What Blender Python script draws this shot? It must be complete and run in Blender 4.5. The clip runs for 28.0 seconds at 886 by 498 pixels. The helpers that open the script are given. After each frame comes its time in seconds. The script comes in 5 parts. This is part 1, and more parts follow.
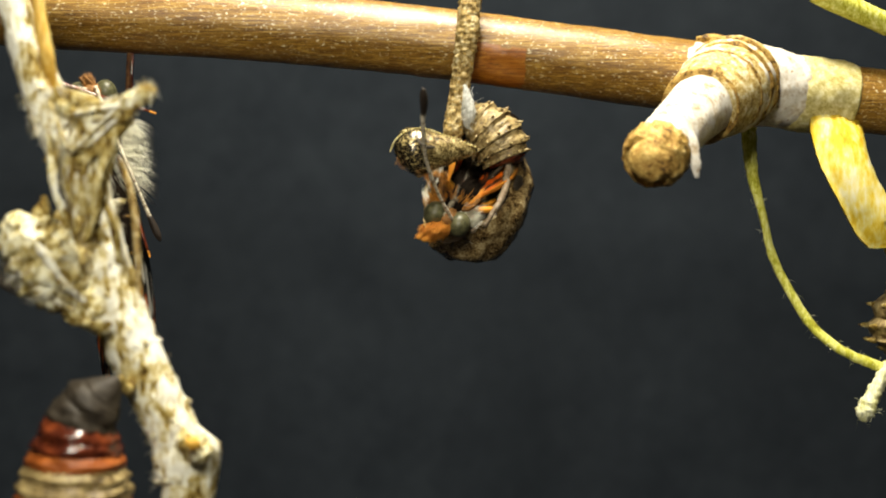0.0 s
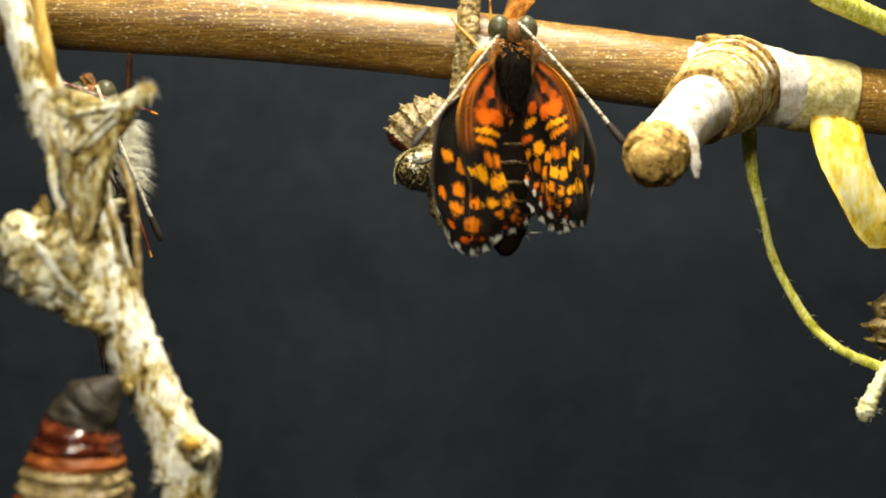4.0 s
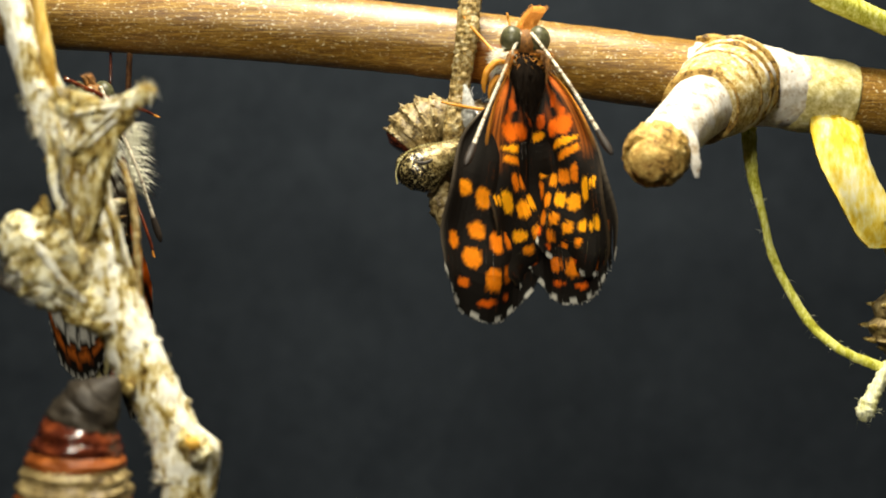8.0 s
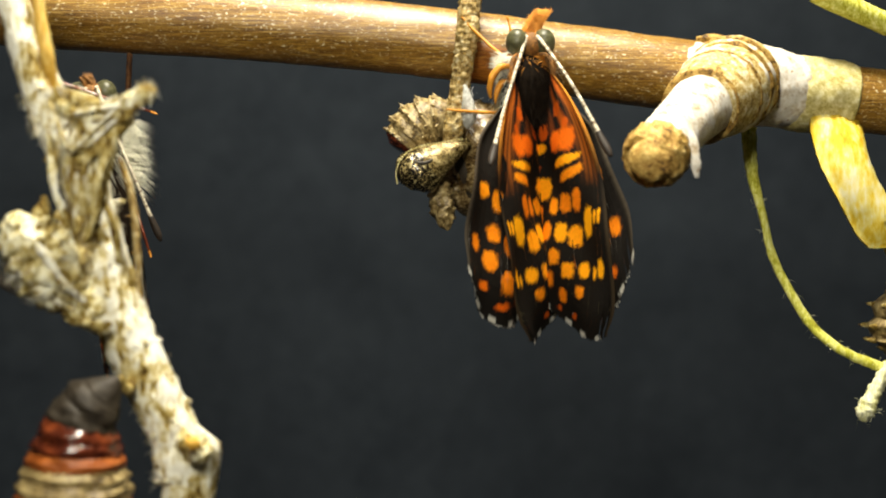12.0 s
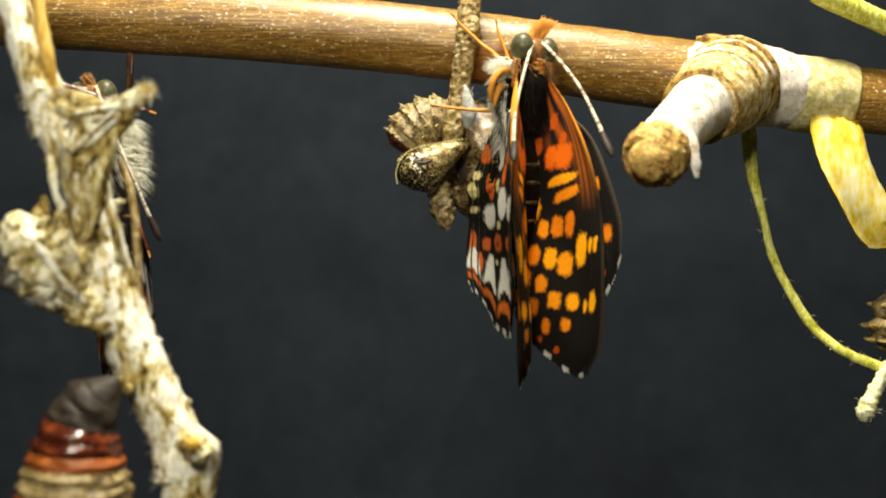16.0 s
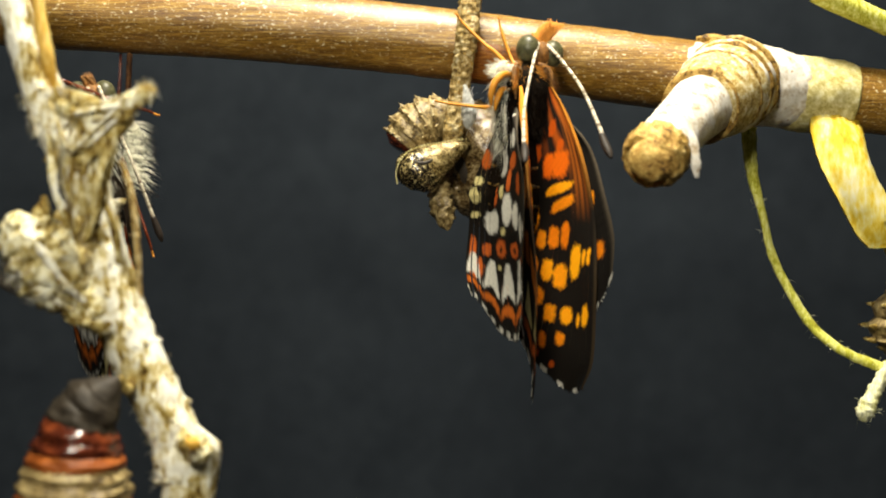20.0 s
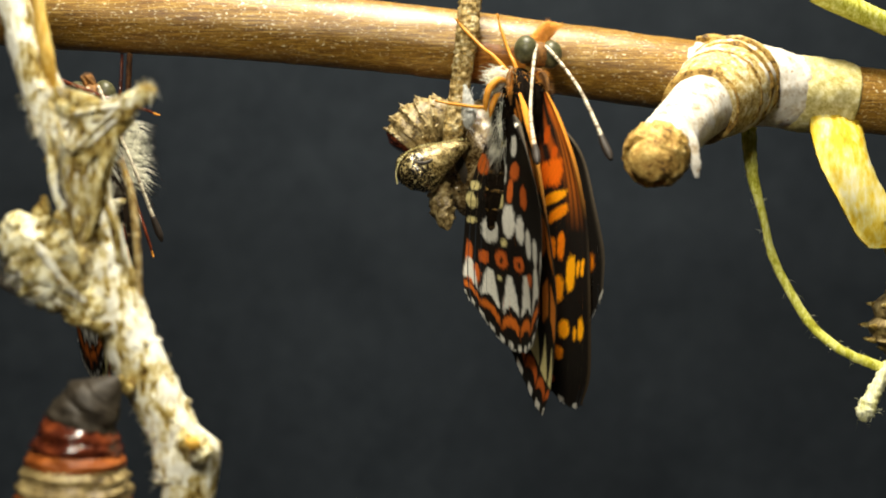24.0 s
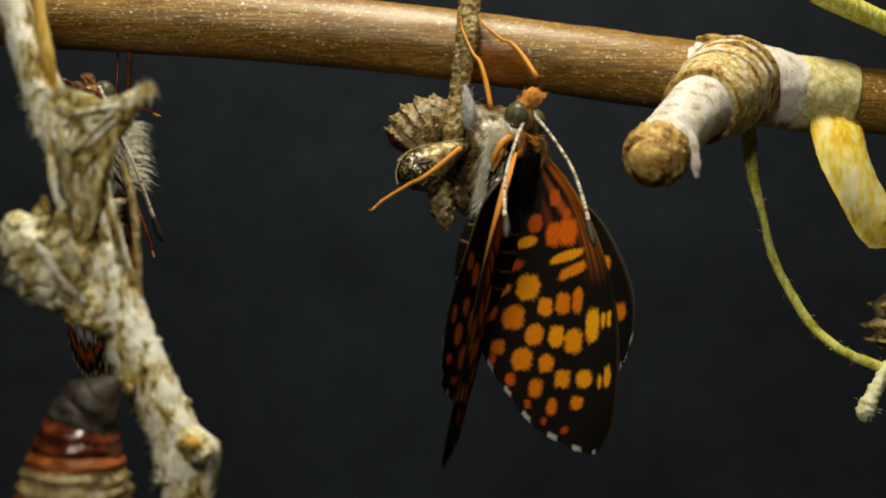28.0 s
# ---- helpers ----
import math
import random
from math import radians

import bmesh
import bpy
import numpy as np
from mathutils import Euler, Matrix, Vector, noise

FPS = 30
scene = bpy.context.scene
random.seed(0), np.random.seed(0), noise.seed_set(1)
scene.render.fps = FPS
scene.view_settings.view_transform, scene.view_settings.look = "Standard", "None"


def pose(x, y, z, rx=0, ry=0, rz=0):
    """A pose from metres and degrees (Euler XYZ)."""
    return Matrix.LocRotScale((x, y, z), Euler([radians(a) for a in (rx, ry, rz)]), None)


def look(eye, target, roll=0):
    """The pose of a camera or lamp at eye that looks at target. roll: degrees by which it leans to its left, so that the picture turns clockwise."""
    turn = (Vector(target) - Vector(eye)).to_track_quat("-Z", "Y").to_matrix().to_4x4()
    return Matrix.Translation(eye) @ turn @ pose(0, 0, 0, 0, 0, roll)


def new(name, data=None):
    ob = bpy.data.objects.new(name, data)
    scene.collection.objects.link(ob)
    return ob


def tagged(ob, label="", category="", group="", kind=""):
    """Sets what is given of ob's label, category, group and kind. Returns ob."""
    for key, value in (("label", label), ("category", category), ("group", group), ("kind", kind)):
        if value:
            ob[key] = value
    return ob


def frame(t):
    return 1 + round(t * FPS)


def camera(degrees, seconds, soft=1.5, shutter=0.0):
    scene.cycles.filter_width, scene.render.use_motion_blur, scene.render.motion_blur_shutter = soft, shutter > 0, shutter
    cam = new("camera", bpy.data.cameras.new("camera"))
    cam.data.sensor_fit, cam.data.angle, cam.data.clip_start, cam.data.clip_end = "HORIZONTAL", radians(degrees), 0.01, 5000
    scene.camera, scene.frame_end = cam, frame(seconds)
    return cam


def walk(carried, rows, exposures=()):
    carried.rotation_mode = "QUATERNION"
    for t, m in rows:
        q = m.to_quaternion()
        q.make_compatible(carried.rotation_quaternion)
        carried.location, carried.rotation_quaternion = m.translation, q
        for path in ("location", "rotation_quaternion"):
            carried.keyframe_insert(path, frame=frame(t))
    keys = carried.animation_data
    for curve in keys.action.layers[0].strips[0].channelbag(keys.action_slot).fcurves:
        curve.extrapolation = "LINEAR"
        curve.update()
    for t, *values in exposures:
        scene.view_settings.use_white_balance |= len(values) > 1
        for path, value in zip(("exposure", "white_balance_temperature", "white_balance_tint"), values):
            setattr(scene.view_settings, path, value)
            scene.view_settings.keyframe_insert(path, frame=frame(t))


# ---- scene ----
# All sizes of the things below are in millimetres; MM turns them into metres.
MM = 0.001
cam = camera(40, 28.0, soft=2.0, shutter=2.0)
EYE = (0, -71.8 * MM, 0)
cam.data.dof.use_dof = True
cam.data.dof.focus_distance = 0.070
cam.data.dof.aperture_fstop = 52
walk(cam, [(0, look(EYE, (0, 0, 0))), (28, look(EYE, (0, 0, 0)))],
     [(0, 0.0), (27.2, 0.0), (27.6, -0.1), (28, -1.1)])

# ---- light: one warm lamp above and in front, an added fill, a dim room ----
world = bpy.data.worlds.new("dim_room")
world.use_nodes = True
world.node_tree.nodes["Background"].inputs[0].default_value = (0.9, 0.93, 0.96, 1)
world.node_tree.nodes["Background"].inputs[1].default_value = 0.02
scene.world = world


def area_lamp(name, eye, target, size, watts, colour):
    data = bpy.data.lights.new(name, "AREA")
    data.shape, data.size, data.energy, data.color = "DISK", size * MM, watts, colour
    ob = new(name, data)
    ob.matrix_world = look([v * MM for v in eye], [v * MM for v in target])
    return ob


area_lamp("key_lamp", (4, -19, 89), (2, 0, 0), 24, 0.225, (1.0, 0.93, 0.76))
# Unseen fill by the camera, added to brighten the wings and the near branch.
area_lamp("fill_lamp", (-10, -82, 36), (0, 0, -2), 20, 0.054, (1.0, 0.94, 0.78))


# ---- materials ----
def nodes_of(name):
    m = bpy.data.materials.new(name)
    m.use_nodes = True
    t = m.node_tree
    return m, t, t.nodes, t.links, t.nodes["Principled BSDF"]


def surface(name, stops, size=1.0, stretch=(1, 1, 1), rough=0.7, bump=0.05, spec=0.35, fleck=None, fleck_size=0.3, fleck_cut=0.6, metal=0.0):
    """A grained surface: stops is a list of (position, colour) driven by two sizes of noise, size in mm."""
    m, t, n, l, p = nodes_of(name)
    co = n.new("ShaderNodeTexCoord")
    mp = n.new("ShaderNodeMapping")
    mp.inputs["Scale"].default_value = [1000 / size * v for v in stretch]
    l.new(co.outputs["Object"], mp.inputs[0])
    a = n.new("ShaderNodeTexNoise")
    a.inputs["Scale"].default_value, a.inputs["Detail"].default_value, a.inputs["Roughness"].default_value = 1.0, 6, 0.62
    l.new(mp.outputs[0], a.inputs["Vector"])
    b = n.new("ShaderNodeTexNoise")
    b.inputs["Scale"].default_value, b.inputs["Detail"].default_value = 4.7, 4
    l.new(mp.outputs[0], b.inputs["Vector"])
    mx = n.new("ShaderNodeMix")
    mx.inputs[0].default_value = 0.38
    l.new(a.outputs["Fac"], mx.inputs[2])
    l.new(b.outputs["Fac"], mx.inputs[3])
    r = n.new("ShaderNodeValToRGB")
    while len(r.color_ramp.elements) < len(stops):
        r.color_ramp.elements.new(0.5)
    for e, (pos, c) in zip(r.color_ramp.elements, stops):
        e.position, e.color = pos, (*c, 1)
    l.new(mx.outputs[0], r.inputs[0])
    col = r.outputs[0]
    if fleck:
        f = n.new("ShaderNodeTexNoise")
        f.inputs["Scale"].default_value, f.inputs["Detail"].default_value = 1000 / fleck_size, 3
        fp = n.new("ShaderNodeMapping")
        fp.inputs["Scale"].default_value = [max(0.45, v) for v in stretch]
        l.new(co.outputs["Object"], fp.inputs[0])
        l.new(fp.outputs[0], f.inputs["Vector"])
        fr = n.new("ShaderNodeMapRange")
        fr.inputs[1].default_value, fr.inputs[2].default_value = fleck_cut, fleck_cut + 0.07
        l.new(f.outputs["Fac"], fr.inputs[0])
        fm = n.new("ShaderNodeMix")
        fm.data_type = "RGBA"
        l.new(fr.outputs[0], fm.inputs[0])
        l.new(col, fm.inputs[6])
        fm.inputs[7].default_value = (*fleck, 1)
        col = fm.outputs[2]
    l.new(col, p.inputs["Base Color"])
    rr = n.new("ShaderNodeMapRange")
    rr.inputs[3].default_value, rr.inputs[4].default_value = max(0.05, rough - 0.15), min(1, rough + 0.15)
    l.new(b.outputs["Fac"], rr.inputs[0])
    l.new(rr.outputs[0], p.inputs["Roughness"])
    p.inputs["Specular IOR Level"].default_value = spec
    p.inputs["Metallic"].default_value = metal
    bp = n.new("ShaderNodeBump")
    bp.inputs["Strength"].default_value, bp.inputs["Distance"].default_value = 0.8, bump * MM
    l.new(mx.outputs[0], bp.inputs["Height"])
    l.new(bp.outputs[0], p.inputs["Normal"])
    return m


M_BACK = surface("slate_cloth", [(0.35, (0.0152, 0.0195, 0.0258)), (0.65, (0.024, 0.030, 0.038))], 9, rough=0.95, bump=0.02, spec=0.1)
M_WALL = surface("dark_card", [(0.3, (0.03, 0.03, 0.035)), (0.7, (0.045, 0.045, 0.05))], 12, rough=0.95, bump=0.02, spec=0.1)
# The fleck colour gives pale bark flecks and also paints in glints of glossy fibres.
M_TWIG = surface("tan_bark", [(0.36, (0.062, 0.023, 0.002)), (0.45, (0.18, 0.082, 0.008)), (0.53, (0.29, 0.150, 0.018)), (0.63, (0.62, 0.40, 0.09))], 0.085, (0.03, 1, 1), 0.38,
                 0.03, 0.7, (0.92, 0.82, 0.54), 0.10, 0.62)
M_NODE = surface("pale_bark", [(0.34, (0.34, 0.24, 0.13)), (0.43, (0.58, 0.50, 0.38)), (0.52, (0.74, 0.70, 0.62)), (0.7, (0.84, 0.82, 0.77))], 0.9, (1, 1, 1), 0.55, 0.04,
                 0.35, (0.40, 0.25, 0.10), 0.5, 0.66)
M_OCHRE = surface("ochre_bark", [(0.39, (0.16, 0.085, 0.015)), (0.455, (0.44, 0.29, 0.07)), (0.525, (0.66, 0.53, 0.24)), (0.60, (0.80, 0.74, 0.55))], 0.5, (1, 1, 1), 0.6, 0.05, 0.3)
M_RING = surface("cracked_bark", [(0.40, (0.06, 0.032, 0.008)), (0.48, (0.32, 0.175, 0.03)), (0.58, (0.56, 0.38, 0.11))], 0.35, (1, 1, 1), 0.7, 0.06)
M_CUT = surface("cut_wood", [(0.36, (0.06, 0.028, 0.008)), (0.45, (0.36, 0.20, 0.045)), (0.55, (0.60, 0.40, 0.11)), (0.66, (0.80, 0.64, 0.30))], 0.8, (1, 1, 1), 0.7, 0.2)
M_STEM = surface("stalk_bark", [(0.38, (0.06, 0.034, 0.008)), (0.45, (0.27, 0.17, 0.045)), (0.52, (0.48, 0.35, 0.13)), (0.61, (0.70, 0.62, 0.40))], 0.28, (1, 1, 0.8), 0.7, 0.14,
                 0.3, (0.60, 0.36, 0.06), 0.35, 0.64)
M_RESIN = surface("amber_stain", [(0.36, (0.11, 0.032, 0.004)), (0.45, (0.25, 0.072, 0.005)), (0.53, (0.40, 0.14, 0.010)), (0.64, (0.60, 0.30, 0.05))], 0.11, (0.035, 1, 1), 0.34, 0.03, 0.8)
M_BRANCH = surface("woolly_stem", [(0.37, (0.07, 0.036, 0.006)), (0.425, (0.34, 0.235, 0.05)), (0.47, (0.62, 0.54, 0.28)), (0.52, (0.86, 0.84, 0.72))], 0.9, (1, 1, 0.4), 0.9, 0.18,
                   0.2, (0.12, 0.07, 0.02), 0.45, 0.645)
M_BUD = surface("wrinkled_bud", [(0.39, (0.085, 0.045, 0.008)), (0.455, (0.33, 0.24, 0.06)), (0.51, (0.62, 0.55, 0.28)), (0.57, (0.89, 0.87, 0.70))], 0.7, (1, 0.6, 0.6), 0.9, 0.3, 0.2)
M_LEAF = surface("dry_leaf", [(0.42, (0.065, 0.034, 0.006)), (0.48, (0.27, 0.18, 0.036)), (0.54, (0.48, 0.38, 0.13)), (0.62, (0.80, 0.74, 0.46))], 0.42, (1, 1, 0.35), 0.85, 0.25, 0.2)
M_PEEL = surface("yellow_tape", [(0.34, (0.66, 0.36, 0.012)), (0.45, (0.82, 0.58, 0.04)), (0.53, (0.88, 0.74, 0.20)), (0.64, (0.92, 0.87, 0.58))], 1.3, (1, 1, 0.35), 0.6, 0.08)
M_PEELB = surface("buff_tape", [(0.38, (0.36, 0.29, 0.08)), (0.48, (0.56, 0.48, 0.18)), (0.6, (0.76, 0.70, 0.40))], 0.4, (1, 1, 1), 0.75, 0.05)
M_THREAD = surface("greenish_thread", [(0.36, (0.26, 0.25, 0.008)), (0.45, (0.50, 0.48, 0.035)), (0.54, (0.72, 0.71, 0.17)), (0.66, (0.84, 0.84, 0.48))], 0.35, (1, 1, 0.3), 0.75, 0.08)
M_PALE = surface("frayed_fibre", [(0.36, (0.46, 0.44, 0.10)), (0.5, (0.74, 0.73, 0.42)), (0.64, (0.90, 0.90, 0.74))], 0.3, (1, 1, 0.3), 0.75, 0.1)
M_SLIVER = surface("peeled_wood", [(0.36, (0.40, 0.19, 0.02)), (0.5, (0.66, 0.38, 0.05)), (0.64, (0.86, 0.68, 0.24))], 0.6, (1, 1, 0.2), 0.6, 0.05)
M_HANG = surface("red_brown_stalk", [(0.36, (0.025, 0.010, 0.004)), (0.5, (0.08, 0.032, 0.010)), (0.64, (0.19, 0.09, 0.03))], 0.4, (1, 1, 0.3), 0.7, 0.05, 0.2)
M_SILK = surface("white_silk", [(0.4, (0.34, 0.34, 0.30)), (0.6, (0.74, 0.75, 0.72))], 0.3, (1, 1, 0.3), 0.6, 0.03)
M_SHELL = surface("pupal_shell", [(0.38, (0.040, 0.024, 0.007)), (0.45, (0.18, 0.12, 0.042)), (0.54, (0.36, 0.27, 0.115)), (0.66, (0.56, 0.47, 0.25))], 0.4, (1, 1, 1), 0.42, 0.08,
                  0.5, (0.03, 0.02, 0.010), 0.3, 0.635)
M_WET = surface("wet_shell", [(0.37, (0.016, 0.009, 0.003)), (0.46, (0.095, 0.056, 0.018)), (0.55, (0.26, 0.185, 0.08)), (0.66, (0.50, 0.41, 0.23))], 0.55, (1, 1, 1), 0.22, 0.10, 0.7)
M_GOLD = surface("gilded_black_shell", [(0.38, (0.62, 0.50, 0.22)), (0.43, (0.30, 0.22, 0.08)), (0.45, (0.010, 0.007, 0.004)), (0.54, (0.010, 0.007, 0.004)), (0.56, (0.34, 0.26, 0.10)), (0.64, (0.70, 0.60, 0.32))], 0.45,
                 (1, 1, 1), 0.22, 0.05, 0.9, metal=0.3)
M_GILT = surface("gilded_shell", [(0.42, (0.03, 0.02, 0.006)), (0.47, (0.17, 0.115, 0.035)), (0.53, (0.36, 0.27, 0.10)), (0.60, (0.66, 0.54, 0.26))], 0.3, (1, 1, 1), 0.25, 0.10, 0.8, metal=0.45)
M_FILM = surface("shed_skin", [(0.36, (0.10, 0.065, 0.035)), (0.5, (0.26, 0.19, 0.12)), (0.66, (0.46, 0.38, 0.28))], 0.4, (1, 1, 1), 0.3, 0.06, 0.5)
M_RED = surface("red_brown_shell", [(0.34, (0.022, 0.006, 0.004)), (0.5, (0.09, 0.018, 0.007)), (0.66, (0.22, 0.05, 0.014))], 0.8, (1, 1, 1), 0.2, 0.04, 0.6)
M_RUST = surface("orange_shell", [(0.3, (0.20, 0.040, 0.008)), (0.7, (0.42, 0.125, 0.022))], 0.6, (1, 1, 1), 0.4, 0.03)
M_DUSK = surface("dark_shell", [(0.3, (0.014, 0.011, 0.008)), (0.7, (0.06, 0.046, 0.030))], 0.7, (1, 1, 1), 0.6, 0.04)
M_BODY = surface("dark_chitin", [(0.3, (0.0035, 0.0025, 0.0015)), (0.55, (0.009, 0.0055, 0.003)), (0.75, (0.028, 0.016, 0.006))], 0.25, (1, 1, 1), 0.85, 0.08, 0.06)
M_BAND = surface("tan_band", [(0.44, (0.012, 0.007, 0.003)), (0.53, (0.12, 0.065, 0.010)), (0.63, (0.42, 0.235, 0.04))], 0.3, (1, 1, 1), 0.7, 0.03)
M_EYE = surface("compound_eye", [(0.36, (0.03, 0.03, 0.014)), (0.64, (0.13, 0.125, 0.06))], 0.3, (1, 1, 1), 0.4, 0.012, 0.35)
M_HEAD = surface("brown_fur", [(0.36, (0.05, 0.022, 0.006)), (0.64, (0.34, 0.15, 0.03))], 0.2, (1, 1, 0.4), 0.7, 0.05)
M_LEG = surface("orange_leg", [(0.3, (0.46, 0.17, 0.012)), (0.7, (0.74, 0.33, 0.03))], 0.3, (1, 1, 1), 0.45, 0.02)
M_RUFF = surface("orange_fur", [(0.3, (0.46, 0.15, 0.014)), (0.7, (0.82, 0.38, 0.05))], 0.15, (1, 1, 0.3), 0.7, 0.05)
M_FUR = surface("white_fur", [(0.3, (0.80, 0.77, 0.60)), (0.7, (0.96, 0.94, 0.80))], 0.2, (1, 1, 0.4), 0.7, 0.03)
M_ANT = surface("pale_antenna", [(0.44, (0.12, 0.075, 0.04)), (0.50, (0.56, 0.49, 0.36)), (0.6, (0.78, 0.73, 0.58))], 0.26, (1, 0.15, 0.15), 0.6, 0.02)
M_CLUB = surface("black_club", [(0.3, (0.012, 0.009, 0.007)), (0.7, (0.04, 0.028, 0.02))], 0.3, rough=0.6, bump=0.02)


def wing_material():
    m, t, n, l, p = nodes_of("scaled_wing")
    at = n.new("ShaderNodeAttribute")
    at.attribute_name = "tint"
    co = n.new("ShaderNodeTexCoord")
    ns = n.new("ShaderNodeTexNoise")
    ns.inputs["Scale"].default_value, ns.inputs["Detail"].default_value = 9000, 3
    l.new(co.outputs["Object"], ns.inputs["Vector"])
    mr = n.new("ShaderNodeMapRange")
    mr.inputs[3].default_value, mr.inputs[4].default_value = 0.72, 1.44
    l.new(ns.outputs["Fac"], mr.inputs[0])
    vm = n.new("ShaderNodeVectorMath")
    vm.operation = "MULTIPLY"
    l.new(at.outputs["Color"], vm.inputs[0])
    l.new(mr.outputs[0], vm.inputs[1])
    l.new(vm.outputs[0], p.inputs["Base Color"])
    p.inputs["Roughness"].default_value, p.inputs["Specular IOR Level"].default_value = 0.7, 0.08
    bp = n.new("ShaderNodeBump")
    bp.inputs["Strength"].default_value, bp.inputs["Distance"].default_value = 0.5, 0.02 * MM
    l.new(ns.outputs["Fac"], bp.inputs["Height"])
    l.new(bp.outputs[0], p.inputs["Normal"])
    return m


M_WING = wing_material()


# ---- building helpers ----
def mesh_of(name, verts, faces, material, smooth=True):
    """A mesh from points in millimetres."""
    me = bpy.data.meshes.new(name)
    me.from_pydata([[c * MM for c in v] for v in verts], [], faces)
    me.materials.append(material)
    if smooth:
        me.polygons.foreach_set("use_smooth", [True] * len(me.polygons))
    me.update()
    return me


def part(name, geo, material, parent=None, label="", smooth=True):
    ob = new(name, mesh_of(name, geo[0], geo[1], material, smooth))
    ob.parent = parent
    return tagged(ob, label)


def thing(name, at, label, category, group="", kind=""):
    ob = new(name)
    ob.empty_display_size = 0.002
    ob.location = [c * MM for c in at]
    return tagged(ob, label, category, group, kind)


def moved(geo, d):
    """The same geometry, shifted."""
    return [tuple(a + b for a, b in zip(v, d)) for v in geo[0]], geo[1]


def rel(pts, o):
    return [(p[0] - o[0], p[1] - o[1], p[2] - o[2], *p[3:]) for p in pts]


def join(*geos):
    verts, faces = [], []
    for v, f in geos:
        k = len(verts)
        verts += list(v)
        faces += [[i + k for i in q] for q in f]
    return verts, faces


def spline(pts, n):
    """n points along a Catmull-Rom curve through pts (any number of columns)."""
    p = np.array(pts, float)
    p = np.vstack([2 * p[0] - p[1], p, 2 * p[-1] - p[-2]])
    out = []
    for u in np.linspace(0, len(pts) - 1 - 1e-9, n):
        i = int(u)
        f = u - i
        a, b, c, d = p[i:i + 4]
        out.append(0.5 * (2 * b + (c - a) * f + (2 * a - 5 * b + 4 * c - d) * f * f + (3 * b - 3 * c + d - a) * f ** 3))
    return np.array(out)


def tube(pts, rings=0, sides=14, rough=0.0, grain=1.0, flat=1.0, turn=0.0, seed=0, caps=True, furrow=0.0):
    """A round rod through (x, y, z, radius); rough: lumps as a share of the radius, grain: their size; flat: squeeze of one axis."""
    rings = rings or max(8, 6 * len(pts))
    q = spline(pts, rings)
    c, r = q[:, :3], np.maximum(q[:, 3], 0.01)
    tan = np.gradient(c, axis=0)
    tan /= np.linalg.norm(tan, axis=1)[:, None]
    up = np.array([0.0, 1.0, 0.0]) if abs(tan[0][1]) < 0.9 else np.array([1.0, 0, 0])
    verts, faces = [], []
    for i in range(rings):
        up = up - tan[i] * (up @ tan[i])
        up /= np.linalg.norm(up)
        side = np.cross(tan[i], up)
        for k in range(sides):
            a = 2 * math.pi * k / sides + turn
            d = up * math.cos(a) * flat + side * math.sin(a)
            w = c[i] + d * r[i]
            if rough:
                g = Vector(((w[0] + seed * 7.3) / grain, w[1] / grain, w[2] / grain))
                w = c[i] + d * r[i] * (1 + rough * noise.noise(g) + rough * 0.6 * noise.noise(g * 2.7))
            if furrow:
                w = w + d * r[i] * furrow * noise.noise(Vector((math.cos(a) * 3.1 + seed, math.sin(a) * 3.1, i * 22.0 / rings)))
            verts.append(tuple(w))
    for i in range(rings - 1):
        for k in range(sides):
            a, b = i * sides + k, i * sides + (k + 1) % sides
            faces.append([a, b, b + sides, a + sides])
    if caps:
        faces.append(list(range(sides))[::-1])
        faces.append([(rings - 1) * sides + k for k in range(sides)])
    return verts, faces


def blob(centre, radii, seg=18, rough=0.0, grain=1.0, seed=0):
    verts, faces = [], []
    rows = seg // 2
    for i in range(rows + 1):
        th = math.pi * i / rows
        for k in range(seg):
            ph = 2 * math.pi * k / seg
            d = Vector((math.sin(th) * math.cos(ph), math.sin(th) * math.sin(ph), math.cos(th)))
            f = 1 + (rough * noise.noise(d * (1 / grain) + Vector((seed, 0, 0))) if rough else 0)
            verts.append(tuple(centre[j] + radii[j] * d[j] * f for j in range(3)))
    for i in range(rows):
        for k in range(seg):
            faces.append([i * seg + k, i * seg + (k + 1) % seg, (i + 1) * seg + (k + 1) % seg, (i + 1) * seg + k][::-1])
    return verts, faces


def hairs(count, place, length, thick=0.02, seed=1, droop=0.25):
    """Thin tapered hairs; place(rng) gives root and direction."""
    rng = random.Random(seed)
    geos = []
    for _ in range(count):
        root, way = place(rng)
        w = Vector(way).normalized()
        ln = length * rng.uniform(0.55, 1.15)
        sd = w.orthogonal().normalized() * thick
        s2 = w.cross(sd)
        a = Vector(root)
        m = a + w * ln * 0.55
        e = a + w * ln + Vector((0, 0, -droop * ln))
        v = [a + sd, a - sd * 0.5 + s2 * 0.8, a - sd * 0.5 - s2 * 0.8]
        v += [m + sd * 0.7, m - sd * 0.35 + s2 * 0.6, m - sd * 0.35 - s2 * 0.6, e]
        geos.append(([tuple(x) for x in v], [[0, 1, 4, 3], [1, 2, 5, 4], [2, 0, 3, 5], [3, 4, 6], [4, 5, 6], [5, 3, 6]]))
    verts, faces = [], []
    for v, f in geos:
        k = len(verts)
        verts.extend(v)
        faces.extend([[i + k for i in q] for q in f])
    return verts, faces


